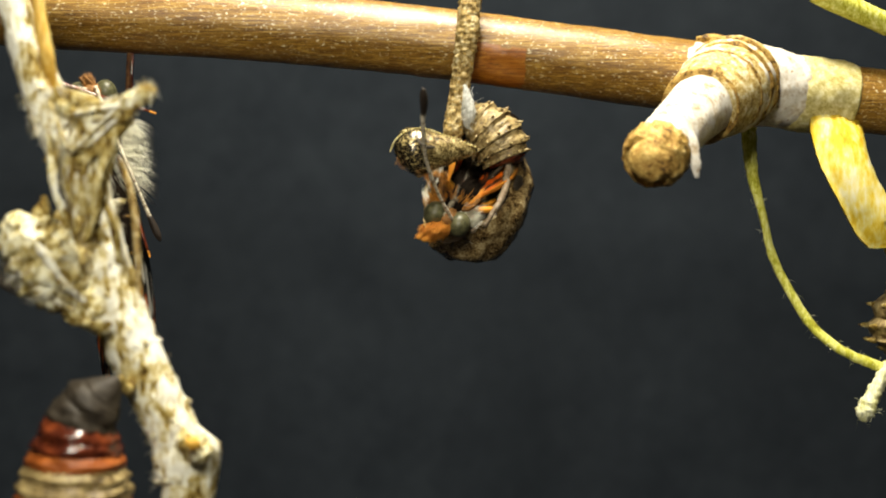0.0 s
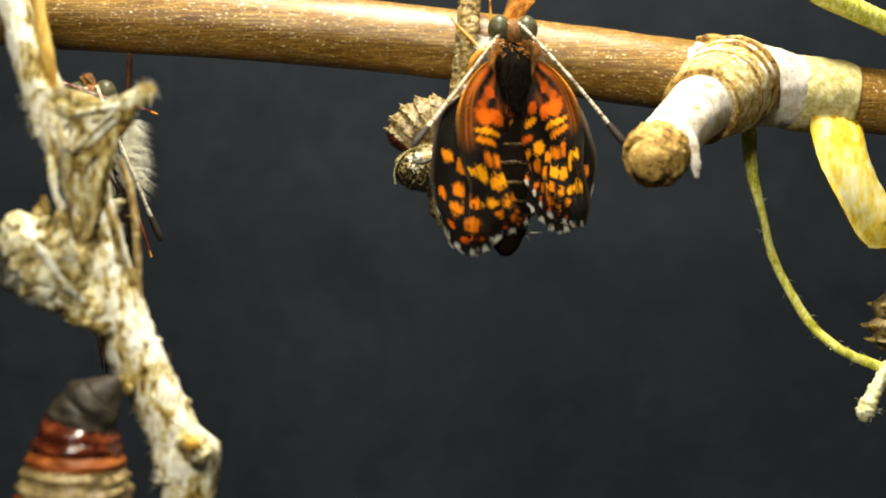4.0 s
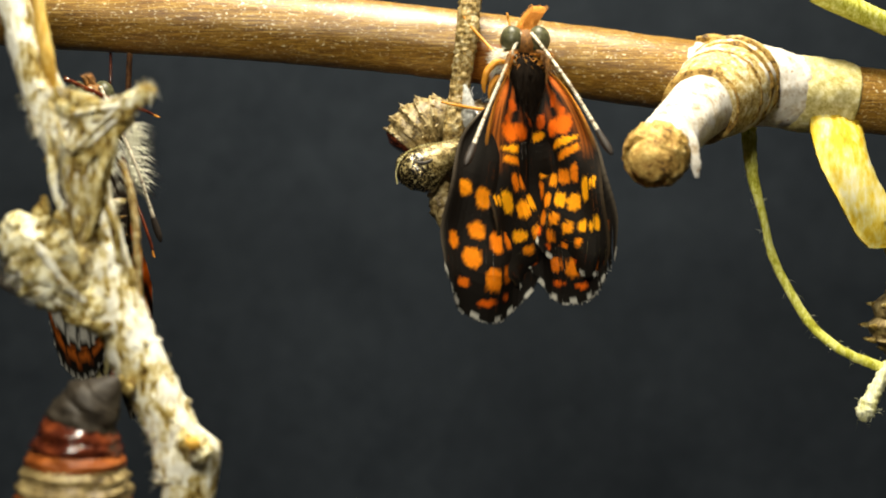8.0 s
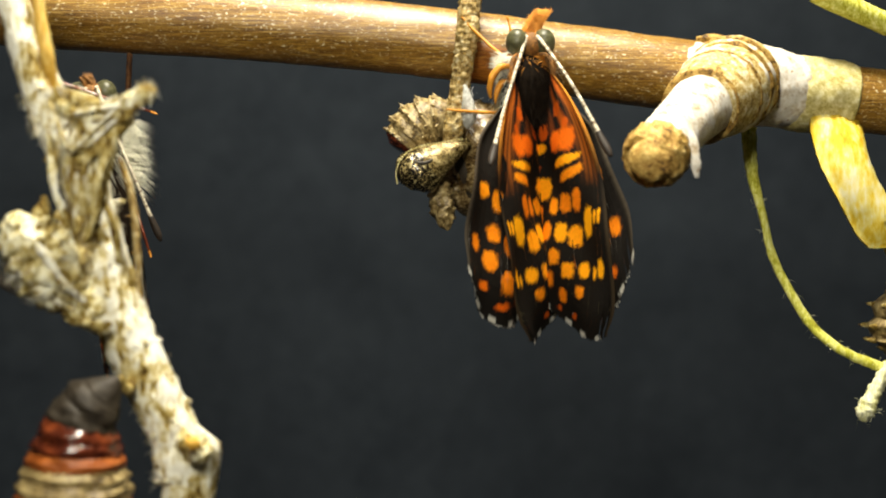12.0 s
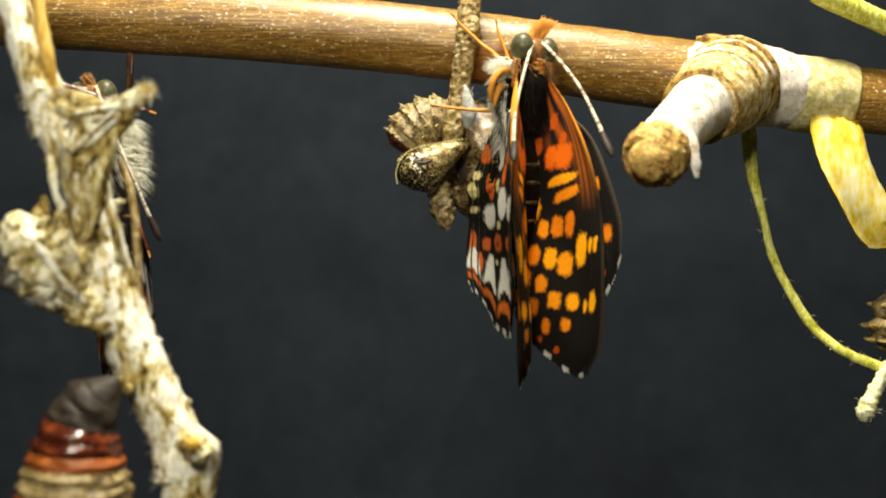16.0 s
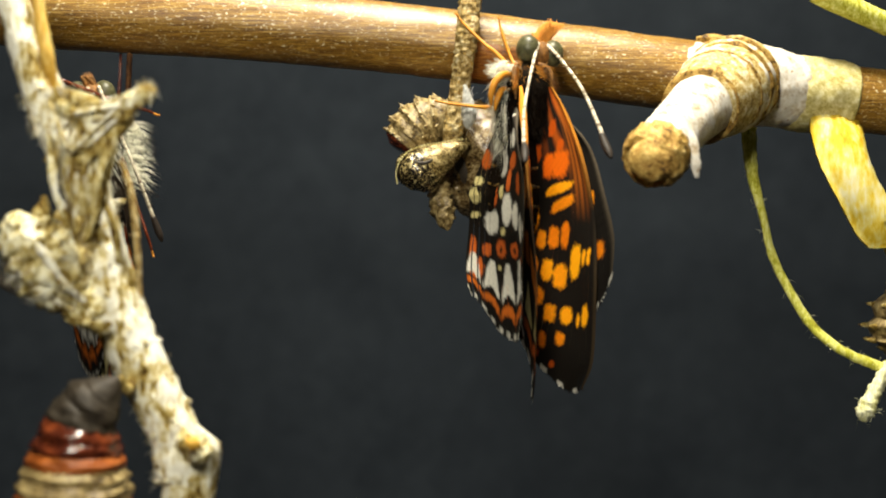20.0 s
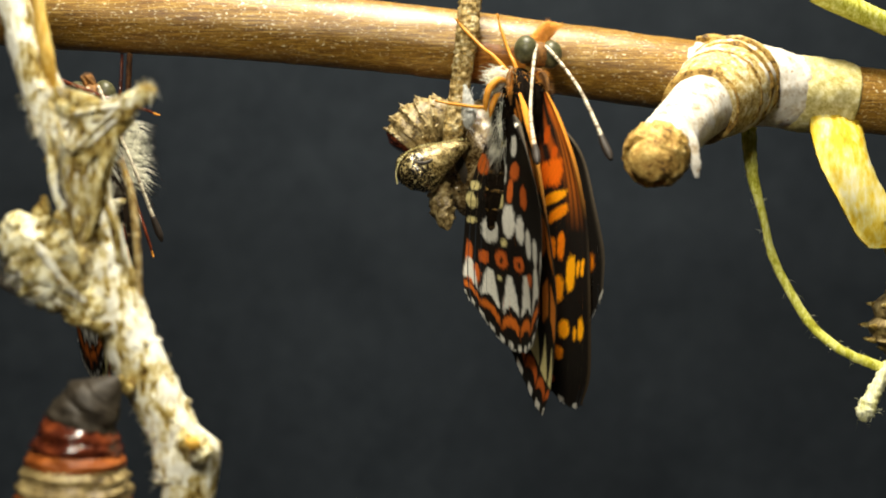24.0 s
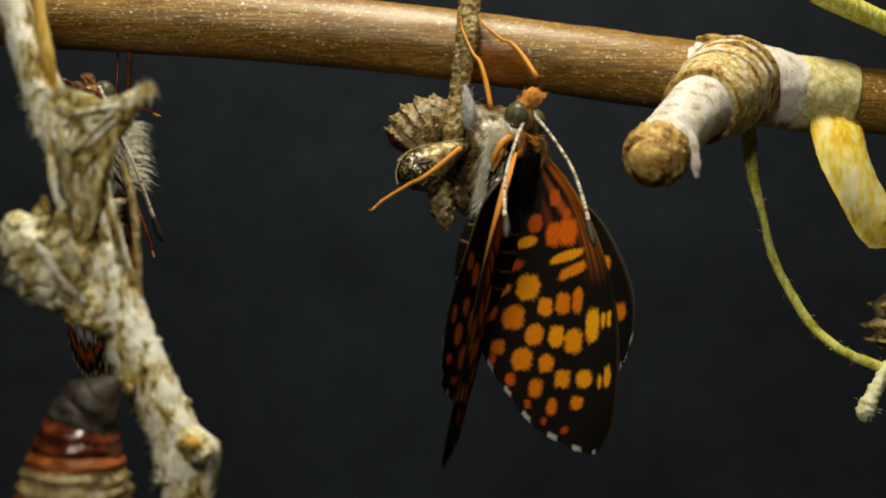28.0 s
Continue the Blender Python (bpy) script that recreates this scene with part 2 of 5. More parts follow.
def ribbon(pts, thick=0.12, rings=40, rough=0.05, cols=8, seed=3):
    """A crinkled strip through (x, y, z, half width), lying across the view."""
    q = spline(pts, rings)
    verts, faces = [], []
    tan = np.gradient(q[:, :3], axis=0)
    for i in range(rings):
        t = tan[i] / np.linalg.norm(tan[i])
        s = np.cross(t, (0, 1, 0))
        s /= np.linalg.norm(s)
        for sgn in (-1, 1):
            for k in range(cols + 1):
                u = 2 * k / cols - 1
                w = q[i, :3] + s * u * q[i, 3]
                bend = 0.35 * q[i, 3] * (u * u) + 0.10 * noise.noise(Vector((w[0] * 0.8 + seed, w[2] * 0.35, 0))) + 0.05 * noise.noise(Vector((w[0] * 3 + seed, w[2] * 1.1, 0)))
                verts.append((w[0] + 0.06 * noise.noise(Vector(w) * 2), w[1] + bend + sgn * thick, w[2]))
    n = 2 * (cols + 1)
    for i in range(rings - 1):
        for k in range(n):
            a, b = (i * n + k, i * n + (k + 1) % n) if k != cols and k != n - 1 else (None, None)
            if a is not None:
                faces.append([a, b, b + n, a + n])
        for p_, q_ in ((0, cols + 1), (cols, n - 1)):
            faces.append([i * n + p_, i * n + q_, (i + 1) * n + q_, (i + 1) * n + p_])
    return verts, faces


def slab(name, lo, hi, material, label, category):
    v = [(x, y, z) for x in (lo[0], hi[0]) for y in (lo[1], hi[1]) for z in (lo[2], hi[2])]
    f = [[0, 1, 3, 2], [4, 6, 7, 5], [0, 4, 5, 1], [2, 3, 7, 6], [0, 2, 6, 4], [1, 5, 7, 3]]
    return tagged(part(name, (v, f), material, None, "", False), label, category, "", "structure")


# ---- the dark box ----
slab("backdrop", (-110, 60, -90), (110, 64, 110), M_BACK, "dark slate-grey cloth backdrop behind the twig", "backdrop")
slab("wall_left", (-114, -110, -90), (-110, 64, 110), M_WALL, "dark grey card side wall of the box", "wall")
slab("wall_right", (110, -110, -90), (114, 64, 110), M_WALL, "dark grey card side wall of the box", "wall")
slab("wall_behind", (-114, -114, -90), (114, -110, 110), M_WALL, "dark grey card wall behind the camera", "wall")
slab("floor", (-114, -114, -94), (114, 64, -90), M_WALL, "dark grey card floor of the box", "floor")
slab("ceiling", (-114, -114, 110), (114, 64, 114), M_WALL, "dark grey card ceiling of the box", "ceiling")

# ---- the horizontal twig with its cut side shoot ----
twig = thing("twig", (-5, 3, 13.16), "tan horizontal twig with pale flecks and painted glints on its bark, and a cut side shoot", "twig")
O = (-5, 3, 13.16)
twig_line = [(-110, 3, 15.4, 2.3), (-80, 3, 15.2, 2.25), (-50, 3, 15.0, 2.2), (-34.17, 3, 15.04, 2.19), (-24.62, 3, 14.48, 2.15), (-14.72, 3, 13.93, 2.15), (-5, 3, 13.16, 2.15), (2.29, 3, 12.33, 2.15), (9.24, 3, 11.39, 2.19),
             (14.45, 3, 10.66, 2.22), (17.92, 3, 10.04, 2.43), (21.39, 3, 9.62, 2.08), (27.23, 3, 8.99, 1.98), (35.28, 3, 8.16, 1.94), (60, 3, 5.6, 1.9), (110, 3, 1.0, 1.8)]
part("bark", tube(rel(twig_line, O), 220, 56, 0.02, 1.6, furrow=0.012), M_TWIG, twig)
part("node_collar", tube(rel([(14.08, 2.9, 10.72, 1.94), (15.6, 2.7, 10.41, 2.28), (17.11, 2.5, 10.14, 2.52), (19.18, 2.5, 9.97, 2.48), (21.16, 2.8, 9.66, 2.25),
                              (22.36, 3, 9.51, 1.94)], O), 90, 56, 0.03, 0.9, furrow=0.015), M_NODE, twig, "whitish swollen bark at the node")
part("ringed_bark", tube(rel([(17.88, 2, 10.31, 2.67), (17.17, 1, 9.84, 2.86), (16.4, -0.6, 9.32, 2.64), (15.69, -1.7, 8.82, 2.52), (14.95, -3, 8.34, 2.27), (14.37, -3.9, 7.94, 2.02)], O), 60, 56, 0.02, 0.6, furrow=0.015), M_OCHRE, twig, "ochre ringed bark at the foot of the shoot")
shoot = part("side_shoot", tube(rel([(17.17, 1, 9.84, 2.84), (15.8, -1.5, 8.91, 2.55), (14.29, -4, 7.9, 1.82), (12.85, -6.5, 6.7, 1.58), (11.52, -8.8, 5.53, 1.50),
                                     (10.7, -10.2, 4.69, 1.54)], O), 90, 56, 0.035, 0.7, furrow=0.02), M_NODE, twig, "whitish peeling bark of the cut shoot")
part("cut_end", tube(rel([(11.15, -9.6, 5.14, 1.59), (10.75, -10.2, 4.72, 1.63), (10.41, -10.7, 4.37, 1.5), (10.31, -10.8, 4.28, 1.13), (10.3, -10.7, 4.23, 0.62), (10.26, -10.75, 4.19, 0.06)], O),
                     60, 48, 0.13, 0.45), M_CUT, shoot, "rough yellowish sawn wood end")
part("dark_rim", tube(rel([(11.02, -9.8, 5.02, 1.58), (10.88, -10.0, 4.86, 1.67), (10.74, -10.2, 4.71, 1.66), (10.66, -10.3, 4.63, 1.56)], O), 14, 60, 0.06, 0.3, furrow=0.04), M_RING, shoot, "dark bark edge round the cut")
part("pith", tube(rel([(10.5, -10.5, 4.25, 0.62), (10.33, -10.85, 4.08, 0.6), (10.26, -10.98, 4.0, 0.45), (10.24, -11.0, 3.98, 0.08)], O), 24, 30, 0.14, 0.25), M_SLIVER, shoot, "bright yellow pith")
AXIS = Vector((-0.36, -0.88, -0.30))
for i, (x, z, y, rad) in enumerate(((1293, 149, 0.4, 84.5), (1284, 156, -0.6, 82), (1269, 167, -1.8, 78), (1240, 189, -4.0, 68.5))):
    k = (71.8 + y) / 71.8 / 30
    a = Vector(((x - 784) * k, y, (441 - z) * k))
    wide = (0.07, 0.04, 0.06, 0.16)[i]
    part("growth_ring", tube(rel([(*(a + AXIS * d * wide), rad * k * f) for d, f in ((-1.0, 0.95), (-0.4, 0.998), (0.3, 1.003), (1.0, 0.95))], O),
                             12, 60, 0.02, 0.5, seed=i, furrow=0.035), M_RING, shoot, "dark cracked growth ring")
for at_, size in (((16.35, 2.2, 12.68), (1.1, 0.6, 0.35)), ((18.43, 0.9, 11.58), (0.5, 0.4, 0.35)), ((14.07, -4.6, 8.92), (0.55, 0.5, 0.4)), ((15.93, 0, 10.97), (0.55, 0.4, 0.3))):
    part("bark_scar", moved(blob((0, 0, 0), size, 18, 0.45, 0.35, at_[0]), [p - q for p, q in zip(at_, O)]), M_RING, twig, "dark rough bud scar")
part("bark_flap", tube(rel([(12.1, -9.6, 6.9, 0.2), (12.4, -9.8, 5.8, 0.42), (12.75, -10, 4.6, 0.36), (12.9, -10, 3.6, 0.1)], O), 20, 14, 0.3, 0.4, 0.4), M_NODE, shoot, "torn strip of white bark")
part("bark_lip", tube(rel([(9.27, -9.6, 5, 0.14), (9.96, -9.8, 5.84, 0.26), (11, -9.6, 6.21, 0.29), (12.09, -9.2, 5.84, 0.29), (12.52, -8.8, 4.86, 0.23), (12.31, -8.8, 3.83, 0.12)], O), 30, 10, 0.3, 0.4), M_RING, shoot, "dark torn bark lip")


def strip_of(geo, keep):
    """The part of a shape whose faces lie where keep(x, y, z) holds."""
    verts, faces = geo
    faces = [f for f in faces if len(f) < 5 and keep(*[sum(verts[i][j] for i in f) / len(f) for j in range(3)])]
    used = sorted({i for f in faces for i in f})
    to = {v: n for n, v in enumerate(used)}
    return [verts[i] for i in used], [[to[i] for i in f] for f in faces]


STAIN = tube(rel([(1.2, 3, 12.47, 2.165), (2.29, 3, 12.33, 2.175), (4.03, 3, 12.08, 2.18), (5.4, 3, 11.9, 2.165)], O), 60, 90, 0.02, 1.6)
part("stain", strip_of(STAIN, lambda x, y, z: y < -0.3 and -1.55 < z + 0.137 * (x + 5 + 5) - 0.35 + 0.3 * noise.noise(Vector((x * 1.3, 0, 0))) < 1.15 + 0.2 * noise.noise(Vector((x * 3, 5, 0))) and x < 9.9 + 0.3 * noise.noise(Vector((0, z, 7)))), M_RESIN,
     twig, "amber stain in the bark")

# ---- the thin stalk that the chrysalis hung from ----
stalk = thing("stalk", (1.2, -0.2, 10.67), "thin rough brown stalk hanging before the twig", "stem")
O = (1.2, -0.2, 10.67)
part("stem", tube(rel([(2.3, -0.4, 19, 0.6), (1.6, -0.2, 14.66, 0.63), (1.46, -0.4, 12.63, 0.66), (1.2, -0.2, 11, 0.6), (0.93, 0, 9.03, 0.57), (0.6, 0, 7.03, 0.6), (0.47, 0, 5.97, 0.33)], O),
                  200, 32, 0.17, 0.22, furrow=0.10), M_STEM, stalk)
part("silk_pad", tube(rel([(1.26, -0.5, 9.63, 0.1), (1.39, -0.5, 9.04, 0.23), (1.49, -0.5, 8.31, 0.4), (1.52, -0.5, 7.78, 0.43), (1.46, -0.4, 7.33, 0.27), (1.39, -0.4, 7.06, 0.07)], O), 50, 24, 0.15, 0.3, furrow=0.10), M_SILK, stalk,
     "white silk button")
part("silk_strands", hairs(90, lambda g: ((0.3 + g.uniform(-0.25, 0.25), -0.55 + g.uniform(-0.2, 0.2), g.uniform(-3.6, -1.4)), (g.uniform(-0.6, 0.6), g.uniform(-0.6, 0.2), g.uniform(-1, 1))), 0.8, 0.014, 19, 0.1), M_SILK, stalk)

# ---- the pale woolly branch in front ----
branch = thing("woolly_branch", (-13.71, -18, -4.47), "pale woolly dry branch with curled leaf remains", "branch")
O = (-13.71, -18, -4.47)
part("stem", tube(rel([(-30, -18, 50, 1.3), (-24, -18, 26, 1.1), (-19.28, -18, 11.76, 0.7), (-18.46, -18, 9.27, 0.8), (-17.71, -18, 7.02, 0.9), (-16.78, -18, 5.15, 1.05), (-16.04, -18, 3.52, 1.05), (-15.46, -18, 1.52, 1),
                       (-14.91, -18, -0.72, 1.07), (-14.39, -18, -2.47, 1.12), (-13.66, -18, -4.47, 1.15), (-12.66, -18, -6.47, 1.1), (-11.84, -18, -8.22, 1.1), (-11.54, -18, -9.72, 1.2),
                       (-11.34, -18, -11.46, 1.15), (-17, -18, -40, 1.7), (-15, -18, -90, 2.0)], O), 340, 44, 0.07, 0.5, furrow=0.05), M_BRANCH, branch)
bud = part("bud", tube(rel([(-14.84, -18, -3.22, 0.75), (-15.91, -18.6, -2.2, 1.04), (-16.83, -19.2, -0.95, 1.42), (-17.6, -19.8, 0.27, 1.3), (-18.04, -20, 1.11, 0.87), (-18.18, -20, 1.59, 0.24)], O), 110, 44, 0.26, 0.8, furrow=0.22), M_BUD,
           branch, "pale wrinkled woolly bud")
part("bud_tip", tube(rel([(-17.41, -20, 0.26, 0.63), (-17.07, -20, 1.59, 0.34), (-16.93, -20, 2.26, 0.12)], O), 24, 16, 0.25, 0.4), M_LEAF, bud)
for pts in ([(-17.92, -20.6, 0.97, 0.14), (-16.84, -21, 0.02, 0.19), (-16.11, -20.3, -1.41, 0.17), (-15.36, -19.6, -2.28, 0.12)], [(-18.39, -20.5, 0.5, 0.12), (-17.89, -20.7, -0.69, 0.17), (-16.9, -20.1, -1.9, 0.17), (-15.91, -19.4, -2.65, 0.12)]):
    part("bud_scale", tube(rel(pts, O), 40, 14, 0.35, 0.4, 0.6), M_BRANCH, bud, "wrinkled bud scale")
CURLS = [[(-13.37, -20, 5.68, 0.29), (-14.08, -20.3, 4.45, 0.33), (-14.27, -20.4, 2.89, 0.31), (-14.76, -20.2, 1.7, 0.29), (-15.25, -20, 0.26, 0.17)],
         [(-14.63, -19.8, 2.32, 0.14), (-14.02, -19.9, 0.99, 0.22), (-13.81, -19.6, -0.7, 0.15)],
         [(-16.77, -19, 1.54, 0.25), (-15.92, -19.2, 1, 0.37), (-16.02, -19.2, 0.27, 0.24), (-15.79, -19, -0.27, 0.12)],
         [(-15.28, -19.9, 5.93, 0.39), (-14.71, -20.2, 4.7, 0.53), (-15.19, -20.2, 3.74, 0.38), (-15.55, -19.8, 2.92, 0.14)],
         [(-16.28, -19, -2.92, 0.2), (-14.94, -19.8, -3.23, 0.29), (-14.22, -19.8, -3.16, 0.14)]]
arm = part("arm", tube(rel([(-16.52, -19.4, 6.15, 0.34), (-15.25, -20, 5.7, 0.31), (-14.08, -20.3, 5.91, 0.33), (-13.15, -20.5, 6.22, 0.4), (-12.41, -20.6, 6.58, 0.4), (-12.08, -20.6, 6.73, 0.14)], O), 60, 28, 0.22, 0.5, 0.8, furrow=0.25), M_BUD, branch, "short broken side arm")
rng = random.Random(5)
for pts in CURLS:
    for k in range(4):
        off = [(rng.uniform(-1, 1) * p[3] * 0.75, rng.uniform(-0.3, 0.2), rng.uniform(-1, 1) * p[3] * 0.75) for p in pts]
        strand = [(p[0] + d[0], p[1] + d[1], p[2] + d[2], p[3] * rng.uniform(0.35, 0.6)) for p, d in zip(pts, off)]
        part("leaf_remnant", tube(rel(strand, O), 50, 12, 0.35, 0.3, 0.55, seed=k, furrow=0.35), M_LEAF, branch, "curled dry leaf remnant")
WEBS = [[(-16.9, -19.2, 6.67, 0.44), (-15.19, -20.2, 6.11, 0.48), (-13.76, -20.6, 5.61, 0.33), (-12.74, -20.9, 6.12, 0.17)],
        [(-15.25, -20, 6.47, 0.34), (-14.67, -20.5, 5.38, 0.48), (-14.37, -20.4, 4.32, 0.38), (-14.72, -20, 2.91, 0.19)],
        [(-13.74, -20.4, 5.63, 0.21), (-14.13, -20.4, 4.08, 0.29), (-14.57, -20, 2.55, 0.24), (-15.03, -19.4, 0.51, 0.15)]]
for k, pts in enumerate(WEBS):
    part("leaf_web", ribbon(rel(pts, O), 0.05, 44, 0.2, 10, k * 3), M_LEAF if k != 1 else M_BUD, branch, "crumpled papery leaf sheet")
rng = random.Random(23)
for k in range(26):
    if k < 15:      # fibres that run over the fork into the arm
        ends = [(rng.uniform(-17.2, -15.7), -19.4, rng.uniform(3.6, 6.4)), (rng.uniform(-15.6, -14.6), rng.uniform(-20.6, -20.0), rng.uniform(4.2, 6.2)), (rng.uniform(-14.0, -12.7), -20.7, rng.uniform(5.4, 6.5))]
    else:           # fibres that run down the stem
        x = rng.uniform(-16.9, -14.2)
        ends = [(x, -19.7, rng.uniform(4.4, 6.2)), (x + rng.uniform(-0.5, 0.5), -20.1, rng.uniform(2.6, 4.0)), (x * 0.6 - 6.15 + rng.uniform(-0.5, 0.5), -19.6, rng.uniform(0.2, 2.0))]
    r = rng.uniform(0.06, 0.16)
    part("fibre", tube(rel([(*ends[0], r * 0.4), (*ends[1], r), (*ends[2], r * 0.4)], O), 30, 8, 0.4, 0.25, 0.55, seed=k, furrow=0.3), (M_LEAF, M_BUD, M_BRANCH)[k % 3], branch, "dry papery fibre")
part("dry_stalk", tube(rel([(-14.15, -18.5, 3.86, 0.12), (-13.63, -18.5, 2.38, 0.15), (-13.41, -18.4, 0.02, 0.15), (-13.39, -18, -2.47, 0.12)], O), 40, 8, 0.2, 0.3), M_STEM, branch, "thin brown dry stalk")
part("bark_sliver", tube(rel([(-17.47, -19.4, 11.46, 0.24), (-17.32, -19.4, 9.76, 0.29), (-17.11, -19.3, 8.43, 0.32), (-16.96, -19, 7.38, 0.22), (-16.8, -18.9, 6.78, 0.07)], O), 40, 12, 0.12, 0.4), M_SLIVER, branch, "peeled orange-yellow bark sliver")
part("twiglet", tube(rel([(-17.95, -18.4, 11.43, 0.15), (-17.65, -18.4, 9.94, 0.15), (-17.45, -18.4, 8.58, 0.1), (-17.45, -18.4, 8.21, 0.02)], O), 30, 10, 0.15, 0.4), M_SLIVER, branch, "thin yellow-brown twiglet")
part("stub", tube(rel([(-11.34, -18.6, -8.32, 0.54), (-10.77, -19.2, -8.57, 0.59), (-10.37, -19.6, -8.85, 0.48), (-10.21, -19.7, -9.12, 0.15)], O), 40, 24, 0.35, 0.5, furrow=0.25), M_BUD, branch, "frayed cut stub")
part("stub_face", tube(rel([(-10.88, -20.2, -8.07, 0.1), (-10.59, -20.4, -8.21, 0.31), (-10.38, -20.3, -8.34, 0.22), (-10.25, -20.2, -8.46, 0.05)], O), 16, 14, 0.2, 0.4), M_SLIVER, branch, "fresh yellow cut face")
part("hook", tube(rel([(-19.56, -19, -1.15, 0.2), (-18.66, -19.2, -1.68, 0.2), (-17.75, -19, -2.03, 0.15)], O), 20, 8, 0.2, 0.3), M_DUSK, branch, "dark broken twiglet")
LINE = spline([(-17.71, -18, 7.02, 1), (-16.04, -18, 3.52, 1.1), (-14.91, -18, -0.72, 1.07), (-13.66, -18, -4.47, 1.15), (-11.84, -18, -8.22, 1.1), (-11.44, -18, -10.72, 1.2)], 200)
rng = random.Random(11)
for _ in range(44):
    c = LINE[rng.randrange(200)]
    a = rng.uniform(0, 2 * math.pi)
    w = np.array((math.cos(a), -abs(math.sin(a)), 0.0))
    p0 = c[:3] + w * c[3] * 0.95
    g = rng.uniform(0.10, 0.30)
    dr = np.array((rng.uniform(-0.5, 0.5) + w[0] * 0.7, w[1] * 0.6, rng.uniform(-1, 1)))
    part("bark_flake", tube(rel([(*p0, g * 0.4), (*(p0 + dr * g * 0.7), g * 0.55), (*(p0 + dr * g * 1.4 + w * 0.1), g * 0.12)], O), 7, 7, 0.4, 0.25, 0.45, seed=_), M_BRANCH if _ % 3 else M_LEAF, branch)
part("fuzz", hairs(700, lambda q: ((lambda c, a: ([c[j] + (math.cos(a), math.sin(a), 0)[j] * c[3] * 0.95 - O[j] for j in range(3)], (math.cos(a), math.sin(a), q.uniform(-0.6, 0.6))))(LINE[q.randrange(200)], q.uniform(0, 6.28))), 0.5, 0.013, 12),
     M_BRANCH, branch)

for at_, wide, count in (((-12.5, -20.6, 6.6), 0.3, 60), ((-16.94, -19.6, -0.58), 1.55, 420), ((-16.09, -19.6, 5.48), 1.3, 260)):
    part("fuzz", hairs(count, lambda q: ((lambda w: ([p - o + d * wide for p, o, d in zip(at_, O, w)], w))((lambda v: [c / math.hypot(*v) for c in v])([q.gauss(0, 1), q.gauss(0, 1), q.gauss(0, 1)]))), 0.5, 0.014, 15), M_BRANCH, branch)

hanger = thing("stalk", (-19.34, 3, 11.84), "thin red-brown stalk hanging under the twig", "stem")
part("stem", tube(rel([(-19.24, 3, 12.88, 0.17), (-19.22, 2.8, 11.46, 0.17), (-19.22, 2.4, 9.34, 0.16), (-19.26, 2, 6.89, 0.1), (-19.26, 2, 6.2, 0.03)], (-19.34, 3, 11.84)), 40, 12, 0.12, 0.4, furrow=0.1), M_HANG, hanger)

# ---- yellow tape tied round the twig, and its thread ----
tape = thing("yellow_tape", (23.82, 3, 9.34), "pale yellow paper tape tied round the twig with a hanging tail", "tape")
O = (23.82, 3, 9.34)
part("wrap", tube(rel([(21.3, 3, 9.62, 2.14), (21.55, 3, 9.58, 2.30), (23.1, 3, 9.41, 2.34), (24.75, 3, 9.22, 2.22), (25.0, 3, 9.19, 2.04)], O), 24, 36, 0.05, 0.8), M_PEELB, tape,
     "crinkled buff tape wrap")


part("tail", ribbon(rel([(23.89, 1.7, 8.63, 1.43), (23.59, 0.8, 7.38, 1.55), (23.8, 0.2, 5.55, 1.47), (24.53, 0, 3.7, 1.33), (25.94, 0.2, 1.37, 1.4), (28.85, 0.8, -1.99, 1.52), (40, 2, -40, 1.4), (46, 4, -90, 1.4)], O),
                 rings=70), M_PEEL, tape, "bright yellow crinkled tape tail")

thread = thing("thread", (18.96, 3, 6.98), "greenish yellow flattened plant fibre hanging from the twig", "thread")
O = (18.96, 3, 6.98)
part("fibre", tube(rel([(19.02, 3.5, 8.42, 0.44), (18.82, 3, 6.63, 0.46), (18.9, 2.5, 4.52, 0.37), (19.39, 2, 2.09, 0.24), (19.81, 1.5, -0.31, 0.27), (20.82, 1, -2.67, 0.27), (22.02, 0.5, -4.67, 0.29),
                        (23.53, 0, -5.97, 0.29), (25.2, 0, -6.73, 0.31), (26.53, 0, -7.03, 0.31), (28.53, 0, -6.63, 0.31), (46, 3, -10, 0.23), (110, 4, -30, 0.23)], O), 110, 12, 0.15, 0.4, 0.6), M_THREAD, thread)
part("frayed_end", tube(rel([(26.37, 0, -6.8, 0.34), (25.76, -0.3, -7.6, 0.36), (25.19, -0.5, -8.57, 0.42), (24.72, -0.6, -9.49, 0.5), (24.53, -0.6, -10.08, 0.2)], O), 40, 16, 0.3, 0.3, furrow=0.35), M_PALE, thread,
     "frayed pale fibre end")
part("loose_strands", hairs(38, lambda g: ([a - b + g.uniform(-0.35, 0.35) for a, b in zip((24.86, -0.6, -9.22), O)], (g.uniform(-1, 0.6), g.uniform(-0.6, 0.4), g.uniform(-1, 0.3))), 1.0, 0.015, 4),
     M_PALE, thread)
FIBRE = spline([(18.9, 2.5, 4.52, 0.3), (19.39, 2, 2.09, 0.3), (19.81, 1.5, -0.31, 0.3), (20.82, 1, -2.67, 0.3), (22.02, 0.5, -4.67, 0.3), (23.53, 0, -5.97, 0.3), (25.2, 0, -6.73, 0.3), (26.53, 0, -7.03, 0.3)], 120)
part("fuzz", hairs(160, lambda g: ((lambda c: ([c[j] - O[j] + g.uniform(-0.25, 0.25) for j in range(3)], (g.uniform(-1, 1), g.uniform(-0.6, 0.3), g.uniform(-1, 1))))(FIBRE[g.randrange(120)])), 0.55, 0.012, 27), M_PALE, thread)

